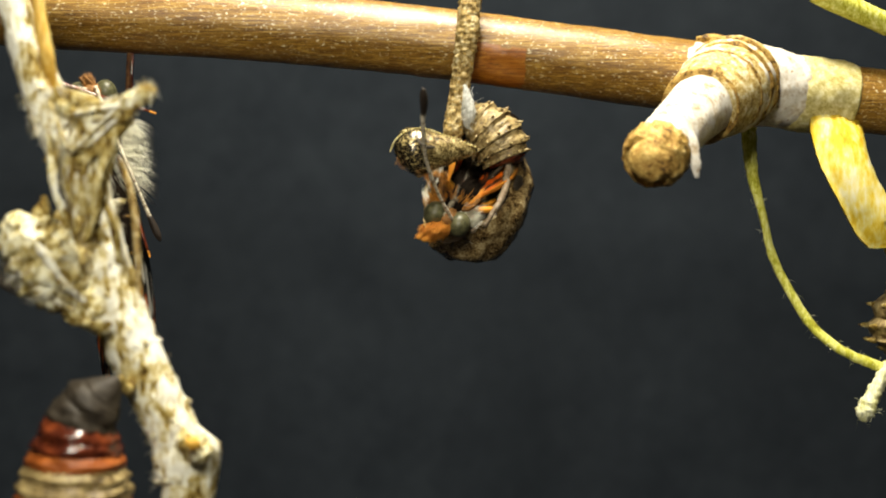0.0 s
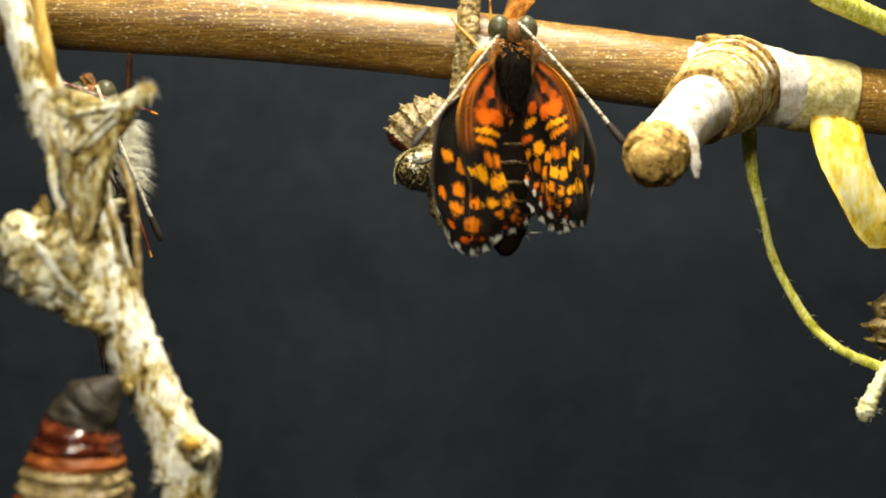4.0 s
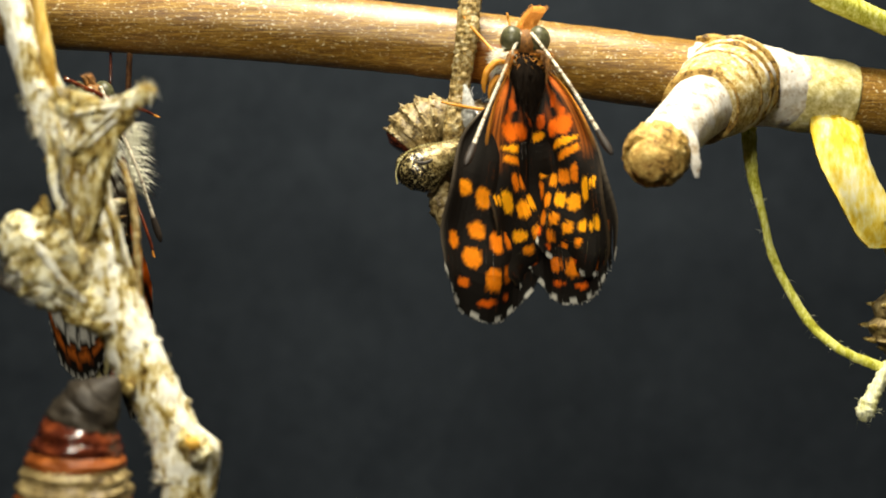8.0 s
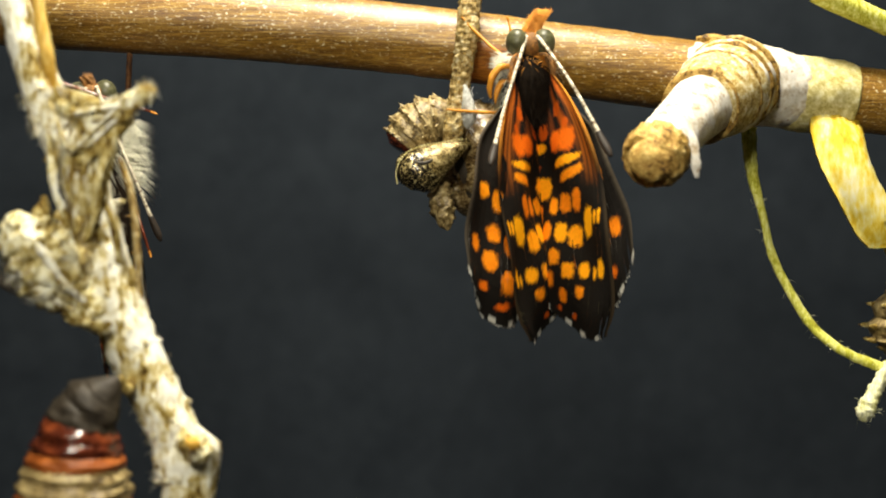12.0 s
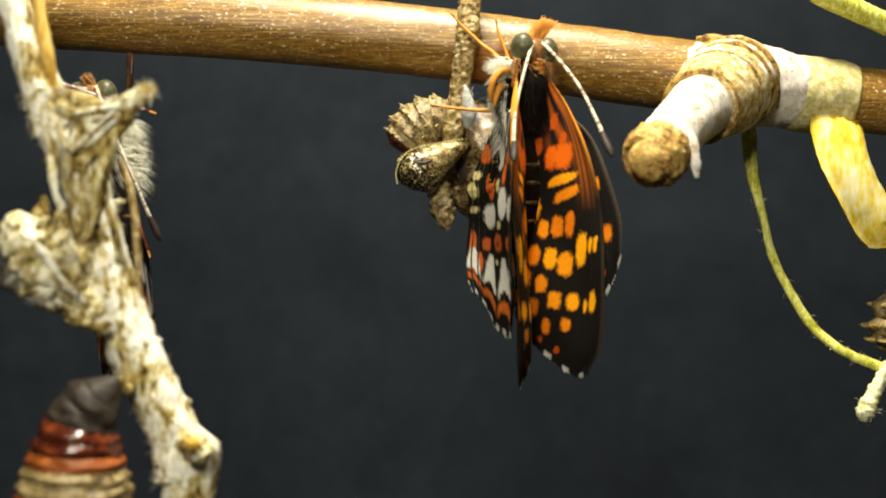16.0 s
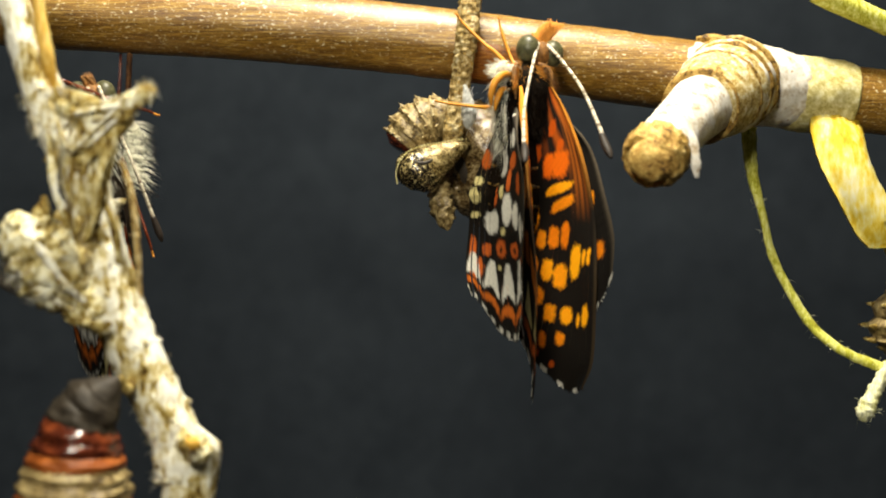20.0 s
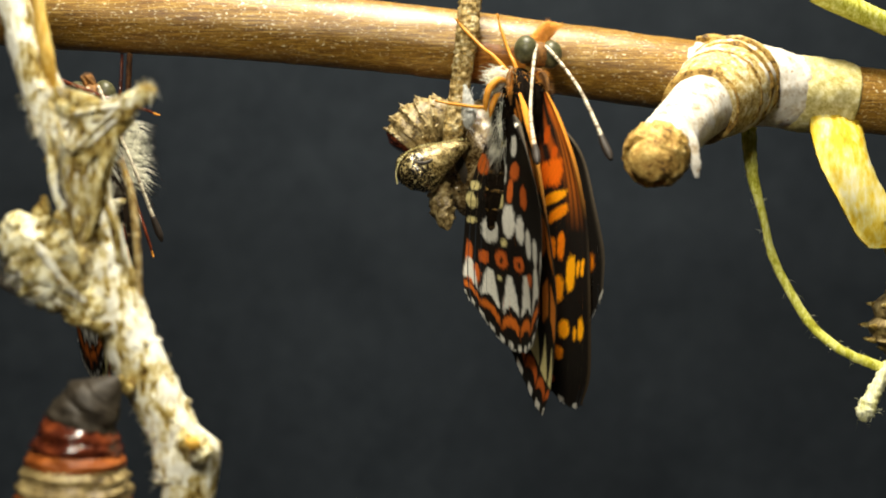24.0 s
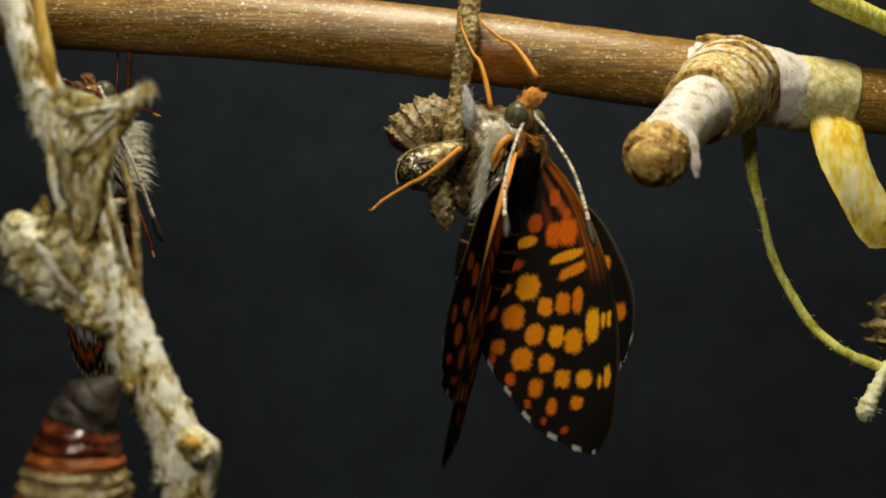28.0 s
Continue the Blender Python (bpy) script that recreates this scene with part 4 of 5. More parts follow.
def panel_mesh(wing, upper, under, s0, s1, c0, c1, mirror, thick, lap):
    """One stiff scale-covered panel of a wing, upper and lower face, about its own middle; mirror for the left side."""
    ds, dc = (s1 - s0) * lap, (c1 - c0) * lap
    s = np.clip(np.linspace(s0 - ds, s1 + ds, FINE + 1), 0.0, 1)
    c = np.clip(np.linspace(c0 - dc, c1 + dc, FINE + 1), 0, 1)
    S, C = np.meshgrid(s, c, indexing="ij")
    ab = wing.at(S, C)
    mid = wing.at((s0 + s1) / 2, (c0 + c1) / 2)
    a, b = ab[..., 0], ab[..., 1]
    rim = 1 - np.clip((C - 0.95) / 0.05, 0, 1) ** 2
    h = thick * (1 + 12 * np.clip((C - 0.94) / 0.04, 0, 1) * np.clip((0.75 - S) * 4, 0, 1) + 42 * np.clip((C - 0.92) / 0.04, 0, 1) * np.clip((0.42 - S) * 4, 0, 1) * np.clip(S / 0.12, 0, 1)) * (0.35 + 0.65 * rim)
    n = FINE + 1
    flat = np.zeros(a.shape)
    up = np.stack([mirror * (b - mid[1]), flat - h, -(a - mid[0])], -1).reshape(-1, 3)
    lo = np.stack([mirror * (b - mid[1]), flat + h, -(a - mid[0])], -1).reshape(-1, 3)
    tint = np.concatenate([upper(a, b, S, C).reshape(-1, 3), under(a, b, S, C).reshape(-1, 3)])
    verts = np.concatenate([up, lo]).tolist()
    faces = []
    for i in range(FINE):
        for k in range(FINE):
            p, q = i * n + k, (i + 1) * n + k
            faces.append([p, q, q + 1, p + 1][::-int(mirror)])
            faces.append([n * n + v for v in [p, p + 1, q + 1, q]][::-int(mirror)])
    for k in range(FINE):
        for p, q in ((k, k + 1), (FINE * n + k + 1, FINE * n + k), ((k + 1) * n, k * n), (k * n + FINE, (k + 1) * n + FINE)):
            faces.append([p, q, q + n * n, p + n * n][::int(mirror)])
    tint = tint.tolist()
    if s1 > 0.999:
        rng = random.Random(int(c0 * 1000) + 7)
        for k in range(FINE):
            p = FINE * n + k
            cc = c0 + (c1 - c0) * (k + 0.5) / FINE
            pale = math.sin(cc * 44) > 0.3
            for base in ((p, p + 1, p + n * n), (p + 1, p + 1 + n * n, p + n * n)):
                g = np.array((mirror * 0.35 * (cc - 0.35) + rng.uniform(-0.15, 0.15), rng.uniform(-0.15, 0.15), -1.0)) * rng.uniform(0.08, 0.24)
                verts.append((np.array(verts[p]) * 0.5 + np.array(verts[p + 1]) * 0.5 + g).tolist())
                tint.append(list(WHITE) if pale else list(BLACK))
                t_ = len(verts) - 1
                faces += [[base[0], base[1], t_], [base[1], base[2], t_], [base[2], base[0], t_]]
    me = mesh_of("wing_panel", verts, faces, M_WING, False)
    at = me.color_attributes.new("tint", "FLOAT_COLOR", "POINT")
    at.data.foreach_set("color", np.c_[np.array(tint), np.ones(len(tint))].ravel())
    return me, mid


def wing_panels(root, wing, upper, under, rows, cols, mirror, thick=0.004):
    """All panels of a wing under its root; returns (object, s, c) for the unfolding."""
    out = []
    se = np.linspace(0.03, 1, rows + 1)
    ce = np.linspace(0, 1, cols + 1)
    for i in range(rows):
        for j in range(cols):
            me, mid = panel_mesh(wing, upper, under, se[i], se[i + 1], ce[j], ce[j + 1], mirror, thick, 0.05)
            ob = new("wing_panel", me)
            ob.parent = root
            ob.location = (mirror * mid[1] * MM, 0, -mid[0] * MM)
            out.append((ob, (se[i] + se[i + 1]) / 2, (ce[j] + ce[j + 1]) / 2))
    return out


FORE_WING, HIND_WING = Wing(FORE), Wing(HIND)


def butterfly(name, at, label, rows=(36, 22), hind_rows=(28, 19), tuft=1.0):
    """A butterfly with head to +z and back to -y; returns the thing and its moving parts."""
    bf = thing(name, at, label, "butterfly", "butterflies")
    p = {}
    part("thorax", blob((0, 0, 0), (1.6, 1.35, 2.3), 28, 0.08, 0.4), M_BODY, bf, "dark furry thorax")
    p["abdomen"] = ab = part("abdomen", tube([(0, 0.3, -1.6, 0.9), (0, 0.3, -2.6, 1.4), (0, 0.3, -4.5, 1.72), (0, 0.3, -6.5, 1.62), (0, 0.2, -8.2, 1.22), (0, 0.0, -9.3, 0.78), (0, 0, -9.9, 0.3)], 60, 28, 0.05, 0.25), M_BODY, bf,
              "dark brown ringed abdomen")
    for z, r in ((-3.6, 1.61), (-4.6, 1.725), (-5.7, 1.69), (-6.7, 1.58), (-7.5, 1.42), (-8.2, 1.23), (-8.8, 0.99)):
        part("ring", tube([(0, 0.29, z + 0.14, r * 0.97), (0, 0.29, z + 0.05, r * 1.010), (0, 0.29, z - 0.06, r * 1.004), (0, 0.29, z - 0.16, r * 0.955)], 8, 28, 0.03, 0.15), M_BAND, ab, "thin tan ring")
    p["head"] = head = part("head", blob((0, -0.1, 2.75), (0.85, 0.75, 0.75), 20, 0.14, 0.3), M_HEAD, bf, "small orange-brown head")
    for x in (-1, 1):
        tip = 3.0 + 1.85 * tuft
        part("eye", blob((x * 0.76, -0.25, 2.88), (0.66, 0.72, 0.80), 24), M_EYE, head, "dark grey compound eye")
        part("palp", tube([(x * 0.16, 0.0, 3.0, 0.3), (x * 0.2 + 0.1, 0.05, 3.0 + 0.5 * tuft, 0.34 * tuft), (x * 0.2 + 0.35 * tuft, 0.2, 3.0 + 1.0 * tuft, 0.28 * tuft), (x * 0.16 + 0.8 * tuft, 0.3, tip - 0.15 * tuft, 0.18 * tuft), (x * 0.16 + 1.0 * tuft, 0.3, tip, 0.04)], 24, 14, 0.2, 0.15, furrow=0.2), M_RUFF if tuft > 0.6 else M_HEAD, head, "orange hairy palp" if tuft > 0.6 else "brown hairy palp")
    part("crest", hairs(1100, lambda g: (lambda k: ((g.uniform(-0.5, 0.5) * tuft + 0.7 * k * k, g.uniform(-0.4, 0.45) * tuft, 3.0 + 1.5 * k), (0.6 * k + g.uniform(-0.4, 0.55), g.uniform(-0.45, 0.45), 1)))(g.random() * tuft), 0.5, 0.020, 5, 0), M_RUFF if tuft > 0.6 else M_HEAD, head)
    part("collar_fur", hairs(260, lambda g: ((lambda a: ((math.cos(a) * 1.1, math.sin(a) * 1.0, g.uniform(1.3, 2.1)), (math.cos(a), math.sin(a), g.uniform(-0.6, 0.6))))(g.uniform(0, 6.28))), 0.7, 0.02, 6), M_RUFF, bf)
    part("back_fur", hairs(900, lambda g: ((lambda a, z: ((math.cos(a) * 1.58, -abs(math.sin(a)) * 1.3, z), (math.cos(a) * 0.5, -abs(math.sin(a)) * 0.5, -1)))(g.uniform(0, 3.14), g.uniform(-1.8, 1.3))), 0.8, 0.022, 7, 0), M_BODY, bf)
    part("breast_fur", hairs(620, lambda g: ((lambda a, z: ((math.cos(a) * 1.35, abs(math.sin(a)) * 1.25, z), (math.cos(a), abs(math.sin(a)) * 0.8, -0.9)))(g.uniform(-0.35, 3.5), g.uniform(-2.6, 1.8))), 1.1, 0.018, 8), M_FUR, bf,
         "long white breast fur")
    for side in (-1, 1):
        part("wing_base_fur", hairs(90, lambda g: ((side * g.uniform(1.25, 1.6), g.uniform(-0.9, 1.0), g.uniform(-1.8, 0.9)), (side * g.uniform(-0.05, 0.3), g.uniform(-0.25, 0.25), -1)), 2.4, 0.016, 9, 0), M_FUR, bf, "long white hairs at the wing base")
        part("tegula", tube([(side * 0.55, -0.75, 2.15, 0.12), (side * 0.95, -1.0, 1.95, 0.14), (side * 1.14, -1.2, 1.4, 0.15), (side * 1.12, -1.25, 0.7, 0.11), (side * 1.05, -1.15, 0.1, 0.05)], 40, 14, 0.2, 0.15, furrow=0.2), M_HEAD, bf, "orange shoulder flap")
        part("tegula_fur", hairs(150, lambda g: (lambda k: ((side * (0.7 + 0.45 * k), -0.9 - 0.5 * k, 2.1 - 1.3 * k), (side * g.uniform(0.0, 0.8), g.uniform(-0.8, 0.1), g.uniform(-1, 0.2))))(g.random()), 0.55, 0.022, 17, 0), M_RUFF if side < 0 else M_HEAD, bf)
        part("shoulder_fur", hairs(120, lambda g: ((side * g.uniform(0.5, 1.1), g.uniform(-0.9, 0.2), g.uniform(1.4, 2.2)), (side * 0.9, g.uniform(-0.6, 0.2), g.uniform(-0.5, 0.5))), 0.9, 0.03, 14), M_RUFF if side > 0 else M_FUR, bf, "tufted shoulder fur")
    for key, side in (("antenna_l", -1), ("antenna_r", 1)):
        ob = part("antenna", tube([(0, 0, 0, 0.12), (2.2, 0, 0.42 * side, 0.095), (5, 0, 0.66 * side, 0.095), (7.6, 0, 0.36 * side, 0.11), (8.3, 0, 0.2 * side, 0.13)], 40, 8, 0.06, 0.1), M_ANT, bf, "pale banded antenna")
        part("club", tube([(8.2, 0, 0.21 * side, 0.15), (8.8, 0, 0.08 * side, 0.21), (9.4, 0, 0, 0.2), (9.8, 0, -0.06 * side, 0.08)], 14, 10), M_CLUB, ob, "black antenna club")
        p[key] = ob
    for key, ln in (("leg_a", 6.0), ("leg_b", 5.6), ("leg_c", 5.8)):
        ob = part("leg", tube([(0, 0, 0, 0.16), (ln * 0.3, 0, 0.30, 0.15), (ln * 0.5, 0, 0.34, 0.12), (ln * 0.62, 0, 0.1, 0.10), (ln * 0.9, 0, -0.05, 0.09), (ln, 0, 0.02, 0.06)], 26, 10, 0.1, 0.2), M_LEG, bf, "thin orange leg")
        part("foot", tube([(ln, 0, 0.02, 0.06), (ln + 0.25, 0, 0.12, 0.07), (ln + 0.42, 0, 0.0, 0.03)], 8, 8), M_LEG, ob)
        p[key] = ob
    for side, tag in ((-1, "l"), (1, "r")):
        for key, wing, up, un, (r_, c_), z, y in (("fore", FORE_WING, fore_upper, fore_under, rows, 1.1, -0.95), ("hind", HIND_WING, hind_upper, hind_under, hind_rows, -0.3, -0.8)):
            root = part(key + "wing", tube([(side * -0.15, 0.2, 0.2, 0.06), (side * 0.05, 0.1, 0.0, 0.1), (side * 0.2, 0, -0.25, 0.07), (side * 0.25, 0, -0.4, 0.02)], 14, 12, 0.1, 0.3), M_BODY, bf,
                        "black and orange chequered wing" if key == "fore" else "chequered wing, white and rust beneath")
            root.location = (side * (0.85 if key == "fore" else 1.05) * MM, y * MM, z * MM)
            p[key + "_" + tag] = root
            p[key + "_panels_" + tag] = (wing, side, wing_panels(root, wing, up, un, r_, c_, side))
    return bf, p


def wing_pose(wing, side, k0, k1, wide, sweep, flare, bow, wrinkle, puff, s, c):
    """The pose of a panel on a wing that has grown to k0 of its size at the base and k1 at the tip; bow and wrinkle bend it, flare lifts its inner edge off the body."""
    def spot(s_, c_):
        a, b = wing.at(s_, c_)
        g = k0 + (k1 - k0) * min(1.1, math.hypot(a, b) / 17.3)
        a2, b2 = a * g, b * g * wide * (1 + puff * max(0, 1 - a / 11))
        cs, sn = math.cos(math.radians(sweep)), math.sin(math.radians(sweep))
        a2, b2 = a2 * cs - b2 * sn, a2 * sn + b2 * cs
        c1, s1 = min(1, max(0, c_)), min(1, max(0, s_))
        y = (-bow * math.sin(math.pi * c1) * min(1, s1 * 2.2) + bow * 0.7 * s1 ** 3 + bow * 0.22 * math.sin(9 * s1 + 5 * c1)
             + wrinkle * s1 * (math.sin(15 * c1 + 4 * s1 + side) + 0.6 * math.sin(17 * s1 - 6 * c1)) + flare * (1 - c1) ** 1.9 * min(1, s1 * 2))
        return Vector((side * b2, y, -a2))
    def flat(s_, c_):
        a, b = wing.at(s_, c_)
        return Vector((side * b, 0, -a))
    e = 0.02
    fs, fc = flat(s + e, c) - flat(s - e, c), flat(s, c + e) - flat(s, c - e)
    qs, qc = spot(s + e, c) - spot(s - e, c), spot(s, c + e) - spot(s, c - e)
    def basis(u, v):
        u = u.normalized()
        n = u.cross(v).normalized()
        return Matrix((u, n.cross(u), n)).transposed()
    turn = basis(qs, qc) @ basis(fs, fc).transposed()
    lap = 0.22 + 1.6 * max(0, 1 - min(k0, k1) * min(1, wide))
    across = Vector((0, 1, 0)).cross(fs.normalized())
    tilt = Matrix.Rotation(math.radians(lap), 3, across) @ Matrix.Rotation(math.radians(lap * 0.8), 3, fs.normalized() * side)
    m = (turn @ tilt).to_4x4()
    m.translation = spot(s, c) * MM
    return m


def aim(p, q, up=(0, -1, 0)):
    """A pose at p whose x axis points to q; both in millimetres."""
    x = (Vector(q) - Vector(p)).normalized()
    z = Vector(up)
    z = (z - x * z.dot(x)).normalized()
    m = Matrix((x, z.cross(x), z)).transposed().to_4x4()
    m.translation = Vector(p) * MM
    return m


hatchling, H = butterfly("butterfly", (4.66, -3, 8.82), "freshly hatched checkered butterfly, orange and black, on the stalk")
sitter, S = butterfly("butterfly", (-20.4, 0, 6.3), "second checkered butterfly with closed wings behind the branch", (12, 9), (11, 8), 0.45)


part("femur", tube([(-1.1, -0.7, 1.5, 0.14), (-1.7, -0.9, 1.5, 0.19), (-2.2, -0.9, 1.0, 0.2), (-2.4, -0.8, 0.3, 0.16), (-2.35, -0.7, -0.2, 0.06)], 30, 12, 0.15, 0.25), M_LEG, hatchling, "folded orange leg")
part("femur", tube([(-1.0, -0.5, 0.6, 0.13), (-1.6, -0.6, 0.7, 0.17), (-2.0, -0.7, 0.1, 0.16), (-2.1, -0.6, -0.5, 0.05)], 30, 12, 0.15, 0.25), M_LEG, hatchling, "folded orange leg")
part("side_fur", hairs(560, lambda g: ((-1.2 + g.uniform(-0.2, 0.3), g.uniform(-0.6, 0.9), g.triangular(-1.3, 2.5, 2.0)), (-1, g.uniform(-1.0, 0.4), g.uniform(-1.2, 0.9))), 1.0, 0.016, 22, 0.15), M_FUR, hatchling, "dense white side fur")
part("side_fur", hairs(420, lambda g: ((-1.5, g.uniform(-0.3, 0.9), g.uniform(-2.6, 1.2)), (-1, g.uniform(-0.3, 0.4), g.uniform(-0.9, 0.1))), 1.9, 0.022, 21), M_FUR, sitter, "long cream side fur")


# ---- what moves ----
def body_pose(x, y, z, lean, yaw, pitch=0):
    return pose(x * MM, y * MM, z * MM, 0, lean, 0) @ pose(0, 0, 0, pitch, 0, 0) @ pose(0, 0, 0, 0, 0, yaw)


# time, place of the thorax, lean, yaw, pitch
BODY = [
    (0, (0.94, 0.6, 3.23), 205, 0, 50), (0.4, (0.94, 0.4, 3.05), 195, 0, 50), (0.57, (1.0, 0, 2.6), 172, 0, 40), (0.63, (1.0, 0, 2.6), 168, 0, 40), (0.7, (1.12, -1, 3.3), 88, -5, 35), (0.8, (1.33, -2, 3.43), 15, -10, 40), (1.0, (1.63, -3, 3.29), -14, -5, 42),
    (1.1, (2.91, -3, 5.94), 0, 0, 10), (1.2, (3.39, -3, 6.42), 0, 0, 0), (1.4, (4.5, -3, 7.7), 6, 3, 0), (1.46, (5.78, -3, 8.82), 19, 15, 0), (1.55, (5.85, -3, 8.82), 20, 15, 0), (1.7, (6.42, -3, 10.09), 16, 18, 0), (1.88, (5.62, -3, 10.57), 10, 8, 0),
    (1.96, (1.96, -3, 8.86), -5, 3.6, 0), (2.05, (1.9, -3, 8.9), -5, 3.6, 0), (2.2, (1.41, -3, 9.45), -8, 0, 0), (2.4, (-0.13, -3, 9.14), -12, -5, 0), (2.5, (2.11, -3, 9.68), 0, 0, 0), (3.0, (3.64, -3, 9.67), 3.8, 0, 0), (3.5, (3.7, -3, 9.6), 3, 1, 0),
    (5.5, (4.35, -3, 9.1), -2, 4, 0), (6.0, (4.4, -3, 9.0), -2, 4.4, 0), (8.0, (4.6, -3, 8.9), 0, 5, 0), (11, (4.9, -3, 8.8), -2.8, 6, 0), (12.5, (4.9, -3, 8.7), -4, 8, 0), (15, (4.5, -3, 8.5), -3.0, 20, 0),
    (18, (4.7, -3, 8.3), -1.8, 23, 0), (20, (4.6, -3, 8.2), -1.7, 21.5, 0), (24, (4.4, -3, 7.9), -2.5, 18.4, 0), (25.6, (4.4, -3, 7.88), -2.5, 18.4, 0), (25.8, (4.0, -3, 7.6), 1, 16, 0), (25.9, (2.9, -3, 6.2), 0, 12, 0),
    (25.97, (1.2, -3, 4.6), -3, 2, 0), (26.03, (1.8, -3, 4.8), 0, 7, 0), (26.1, (2.5, -3, 4.6), 6, 22, 0), (26.2, (3.5, -3, 4.6), 9, 36, 0), (26.5, (3.84, -3, 4.6), 11, 44, 0), (28, (3.84, -3, 4.55), 11.5, 46, 0)]
# time, degrees raised from flat, size reached at the base and at the tip, width, sweep outwards in degrees, spread of the inner edge in mm
FORE_L = [(0, 44, 0.46, 0.29, 0.9, 6, 0), (0.6, 44, 0.48, 0.33, 0.9, 6, 0), (0.8, 40, 0.6, 0.42, 0.8, 5, 0), (1.0, -2, 0.75, 0.52, 0.7, 12, 0), (1.2, -1, 0.9, 0.58, 0.6, 18, 0), (1.5, 18, 0.71, 0.52, 0.79, -3, 0), (2.0, 4, 0.78, 0.54, 0.69, 17, 0),
          (3.0, 10, 0.77, 0.57, 0.68, 25, 0), (3.5, 26, 0.70, 0.57, 0.9, 2, 0), (5.5, 32, 0.62, 0.58, 1.15, -20, 0), (6, 32, 0.62, 0.59, 1.2, -22, 0), (6.8, 33, 0.63, 0.62, 1.16, -20, 0), (7.0, 27, 0.64, 0.62, 1.1, -8, 0), (7.2, 33, 0.64, 0.63, 1.14, -18, 0), (8, 36, 0.66, 0.68, 1.08, -14.5, 0), (11, 40, 0.71, 0.80, 0.92, -11.7, 0),
          (12.5, 47, 0.78, 0.87, 0.95, -8, 0), (15, 57, 0.92, 0.96, 0.99, 4.2, 0), (18, 63, 0.98, 1.0, 0.95, 3.8, 0), (20, 72, 1.0, 1.0, 0.93, 2.5, 0), (24, 91, 1.06, 1.02, 0.95, -1.5, 0), (25.6, 91, 1.06, 1.02, 0.95, -1.5, 0),
          (25.96, 48, 1.05, 1.0, 1.1, 0.5, 0), (26.04, 34, 1.05, 1.0, 1.15, 0.9, 0), (26.2, 36, 1.05, 1.02, 1.05, 4, 0), (28, 36, 1.05, 1.02, 1.05, 4, 0)]
FORE_R = [(0, 78, 0.40, 0.29, 0.9, 0, 0), (0.6, 75, 0.45, 0.33, 0.9, 0, 0), (0.8, 65, 0.6, 0.42, 0.8, 30, 0), (0.95, 46, 0.6, 0.34, 0.6, 112, 0), (1.03, 46, 0.6, 0.34, 0.6, 104, 0), (1.2, 40, 0.88, 0.54, 0.69, 17.7, 0), (1.5, 30.5, 0.71, 0.45, 0.53, 31, 0), (2.0, 13, 0.68, 0.50, 0.78, 18.5, 0),
          (3.0, 40, 0.76, 0.57, 0.44, 36, 0), (3.5, 40, 0.72, 0.56, 0.6, 25, 0), (5.5, 44, 0.64, 0.57, 0.95, 4, 0), (6, 44.5, 0.64, 0.59, 0.98, 2.2, 0), (6.8, 44, 0.65, 0.61, 0.98, 3.5, 0), (7.0, 37, 0.66, 0.62, 1.0, 12, 0), (7.2, 43, 0.66, 0.63, 0.98, 5, 0), (8, 41.7, 0.67, 0.67, 0.96, 6.3, 0), (11, 52, 0.71, 0.81, 1.0, -0.2, 0),
          (12.5, 54, 0.76, 0.87, 0.98, -2, 0), (15, 58, 0.83, 0.93, 0.96, -4, 0), (18, 65, 0.87, 0.97, 0.92, -5.3, 0), (20, 69, 0.89, 0.98, 0.93, -5.1, 0), (24, 76, 0.93, 1.01, 0.95, -4.8, 0), (25.6, 76, 0.93, 1.01, 0.95, -4.8, 0),
          (25.96, 37, 1.03, 0.98, 0.9, 7, 0), (26.04, 22, 1.05, 0.98, 0.9, 10, 0), (26.12, 32, 0.95, 0.98, 0.95, 11, 0), (26.2, 40, 0.86, 0.98, 1.01, 12, 0), (28, 40, 0.86, 0.98, 1.01, 12, 0)]
HIND_L = [(0, 74, 0.40, 0.32, 0.9, 0, 0), (0.6, 66, 0.45, 0.36, 0.9, 0, 0), (0.8, 36, 0.5, 0.42, 0.8, 8, 0), (1.0, -8, 0.6, 0.5, 0.7, 18, 0), (1.2, -7, 0.7, 0.58, 0.65, 22, 0), (1.5, 12, 0.75, 0.6, 0.75, 8, 0), (2.0, -3, 0.7, 0.55, 0.7, 22, 0),
          (3.0, 4, 0.68, 0.52, 0.65, 26, 0), (3.5, 20, 0.8, 0.6, 0.65, 8, 0), (5.5, 26, 1.0, 0.74, 0.64, -1, 0), (6, 26, 1.1, 0.77, 0.64, -2, 0), (6.8, 27, 1.07, 0.82, 0.67, -1.5, 0), (7.0, 21, 1.06, 0.84, 0.72, 5, 0), (7.2, 27, 1.05, 0.87, 0.7, -0.5, 0), (8, 30, 1.0, 0.97, 0.77, 0, 0), (11, 35, 1.03, 0.97, 0.67, 3.4, 0),
          (12.5, 42, 1.0, 0.97, 0.75, 4, 0.7), (15, 60, 0.99, 1.02, 0.97, 3, 3.04), (18, 61, 1.01, 0.98, 1.02, 8, 3.0), (20, 68, 1.05, 0.98, 1.04, 4, 2.6), (24, 82, 1.12, 0.98, 1.04, -2, 1.95), (25.6, 82, 1.12, 0.98, 1.04, -2, 1.95),
          (25.96, 46, 1.0, 0.97, 0.85, -4, 0.6), (26.04, 35, 1.0, 0.97, 0.85, -4, 0.3), (26.2, 28, 1.05, 0.97, 1.05, 2, 0), (28, 28, 1.05, 0.97, 1.05, 2, 0)]
